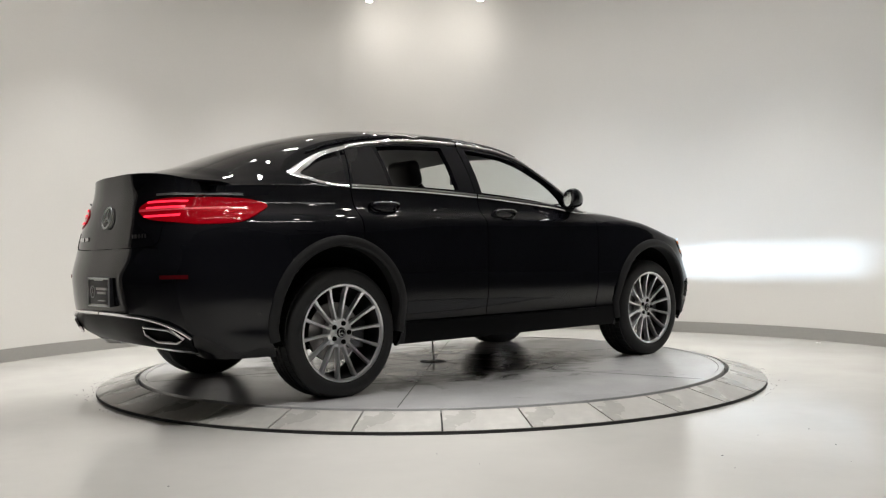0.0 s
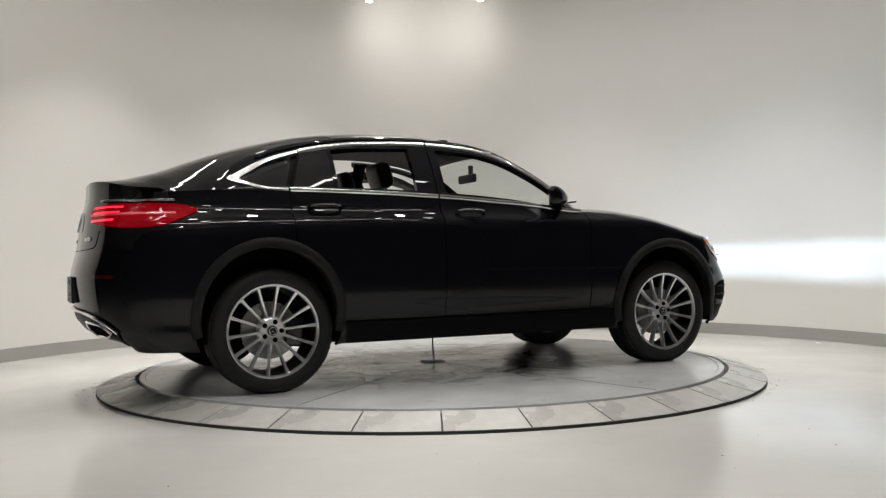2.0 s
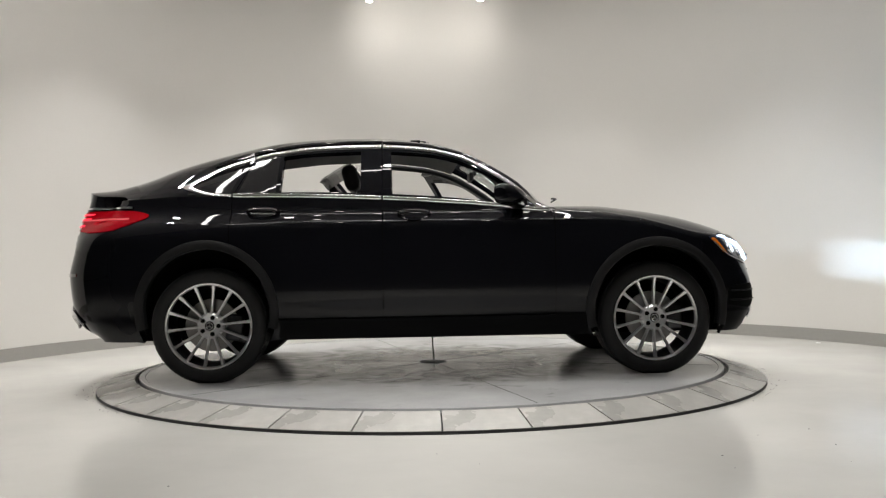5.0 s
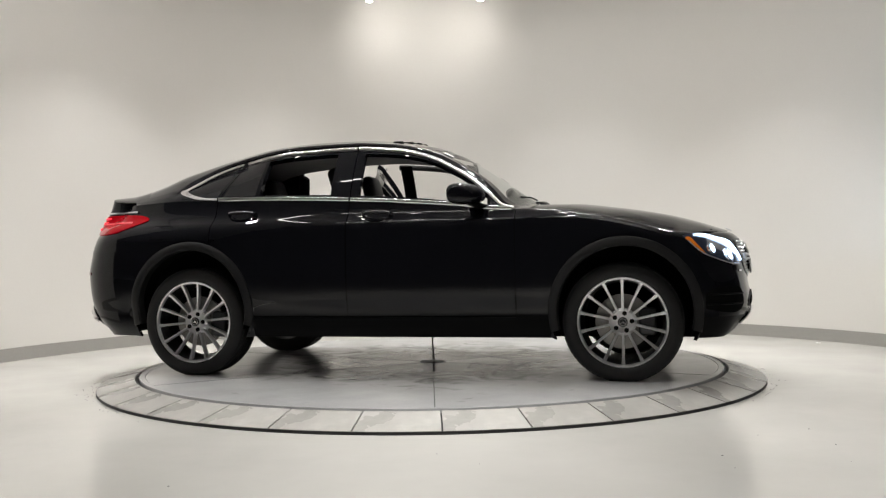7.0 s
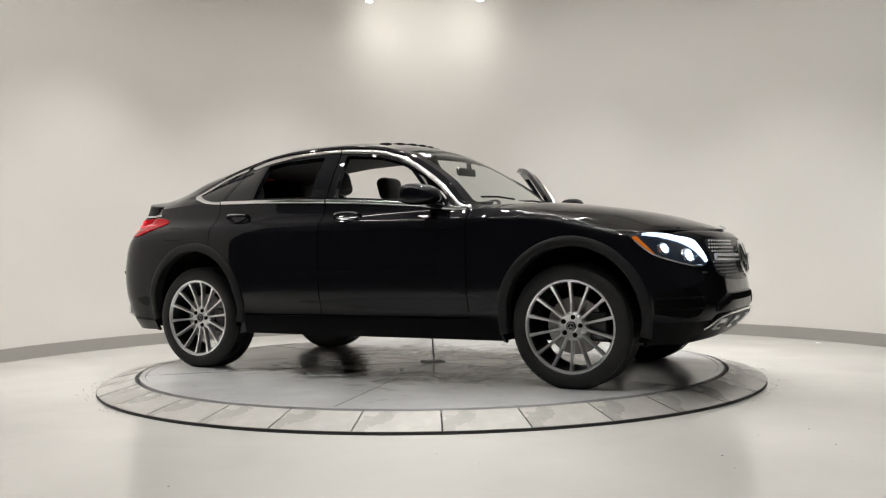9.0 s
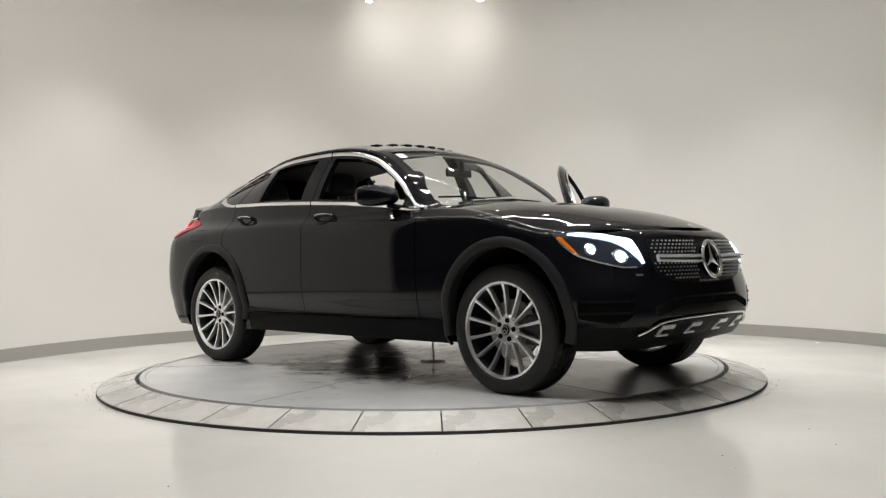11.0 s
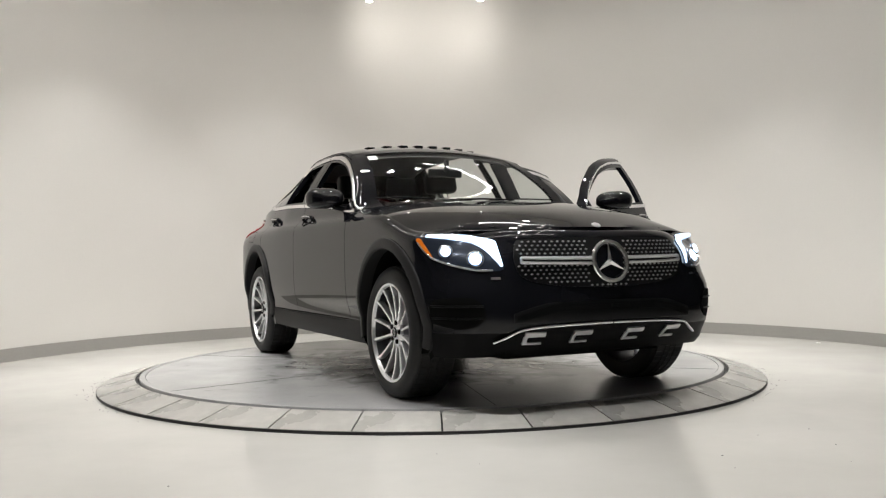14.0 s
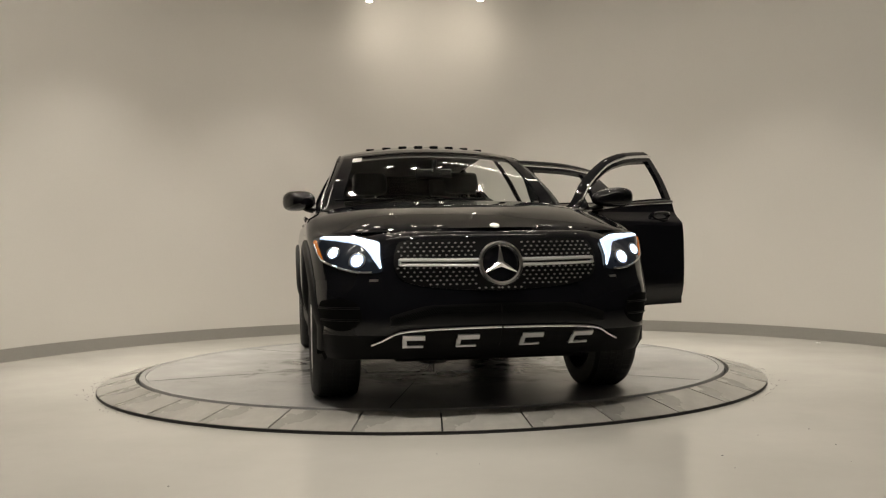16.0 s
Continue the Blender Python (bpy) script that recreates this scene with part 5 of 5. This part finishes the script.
def wheel_parts(car):
    def lathe(profile, n=64):
        bm = bmesh.new()
        ring_strip(bm, profile, n)
        bmesh.ops.rotate(bm, verts=bm.verts, cent=(0, 0, 0), matrix=Matrix.Rotation(radians(90), 3, "X"))
        return bm
    # wheel space: axle along y, outer face towards -y
    R = TYRE_R
    tyre_p = [(0.274, 0.0), (0.280, 0.007), (0.306, 0.016), (0.331, 0.012), (0.354, -0.004), (0.3625, -0.02), (R - 0.004, -0.045), (R - 0.005, -0.12), (R - 0.004, -0.195), (0.3625, -0.22), (0.352, -0.238), (0.30, -0.25), (0.262, -0.24)]
    rim = part("wheel", lathe([(0.276, -0.004), (0.276, 0.003), (0.272, 0.005), (0.264, 0.002), (0.260, -0.012), (0.256, -0.020)]), RIMM, car, "multi-spoke polished alloy wheel")
    part("tyre", lathe(tyre_p, 72), RUBBER, rim)
    part("barrel", lathe([(0.257, -0.014), (0.250, -0.05), (0.245, -0.12), (0.242, -0.20), (0.262, -0.24)]), RIMD, rim)
    bm = bmesh.new()
    for k in range(60):
        for y0, y1 in ((0.028, 0.076), (0.092, 0.114), (0.130, 0.150), (0.166, 0.212)):
            m = Matrix.Rotation(radians(6 * k + (2 if y0 > 0.1 else 0)), 4, "Y")
            box(bm, -0.0165, 0.0165, y0, y1, R - 0.012, R, 0, m)
    tagged(part("tread", bm, RUBBER, rim, smooth=False), kind="stuff")
    bm = bmesh.new()
    box(bm, 0.095, 0.200, 0.075, 0.135, -0.085, 0.085, 0.016)
    part("brake_caliper", bm, RIMD, rim, "grey brake caliper")
    part("rotor", lathe([(0.06, -0.10), (0.17, -0.10), (0.17, -0.125), (0.06, -0.125)], 48), DISCROTOR, rim)
    bm = lathe([(0.001, -0.028), (0.034, -0.028), (0.036, -0.034), (0.07, -0.032), (0.085, -0.045), (0.085, -0.09)], 40)
    part("hub", bm, RIMM, rim)
    bm = lathe([(0.001, -0.022), (0.026, -0.022), (0.030, -0.025), (0.031, -0.032)], 32)
    part("centre_cap", bm, PAINT, rim)
    star(rim, Matrix.Translation((0, 0.0205, 0)) @ Matrix.Rotation(radians(-90), 4, "Z"), 0.021, 0.0022, CHROME)
    bm = bmesh.new()
    sec = [(-0.5, -0.012), (-0.36, 0.0), (0.36, 0.0), (0.5, -0.012), (0.42, -0.035), (-0.42, -0.035)]
    rows = []
    for r, w, d in ((0.055, 0.021, -0.034), (0.10, 0.0165, -0.034), (0.16, 0.0165, -0.028), (0.22, 0.019, -0.018), (0.261, 0.025, -0.006)):
        rows.append([bm.verts.new((a * w, -(d + b), r)) for a, b in sec])
    for p, q in zip(rows, rows[1:]):
        for k in range(6):
            bm.faces.new((p[k], p[(k + 1) % 6], q[(k + 1) % 6], q[k]))
    spoke = part("spoke", bm, RIMM, rim)
    for k in range(14):
        ob = spoke if k == 0 else new("spoke", spoke.data)
        ob.parent = rim
        ob.matrix_basis = Matrix.Rotation(radians(360 / 14 * k), 4, "Y")
    bm = bmesh.new()
    bmesh.ops.create_cone(bm, cap_ends=True, segments=14, radius1=0.0145, radius2=0.0135, depth=0.008, matrix=Matrix.Rotation(radians(90), 4, "X"))
    bolt = part("bolt", bm, INNER, rim, smooth=False)
    for k in range(5):
        ob = bolt if k == 0 else new("bolt", bolt.data)
        ob.parent = rim
        a = radians(72 * k + 12)
        ob.matrix_basis = Matrix.Translation((0.055 * math.sin(a), 0.030, 0.055 * math.cos(a)))
    return rim


def wheels(car):
    rim = wheel_parts(car)
    # the faces of the lathe lie at +y after turning: outer side is -y on the right
    spots = [(HUBX, -0.905, 0), (-HUBX, -0.903, 7), (HUBX, 0.905, 3), (-HUBX, 0.903, 11)]
    for k, (x, y, roll) in enumerate(spots):
        m = pose(x, y, HUBZ, 0, 0, 0 if y < 0 else 180) @ pose(0, 0, 0, 0, roll, 0)
        if k == 0:
            rim.matrix_basis = m
        else:
            copy_thing(rim, m)


car = build_car()
wheels(car)
for sx in (1, -1):
    for sy in (1, -1):
        wheel_arch(car, sx, sy)
for sy in (1, -1):
    headlamp(car, sy)
front_end(car)
rear_end(car)
interior(car)
trims(car)


# ---- what moves ----
def motions():
    turn = [(0, 40.67), (1.5, 28.85), (3.5, 13.43), (7.0, -13.83), (9.0, -28.98), (12.5, -53.98), (14.5, -68.58), (16, -80.45)]
    walk(car, [(t, Matrix.Rotation(radians(a), 4, "Z") @ pose(-0.014, -0.025, ZT)) for t, a in turn])
    walk(disc, [(t, pose(0, 0, 0, 0, 0, a)) for t, a in turn])
    walk(cable, [(t, pose(0, 0, 0, 0, 0, a)) for t, a in turn])


motions()
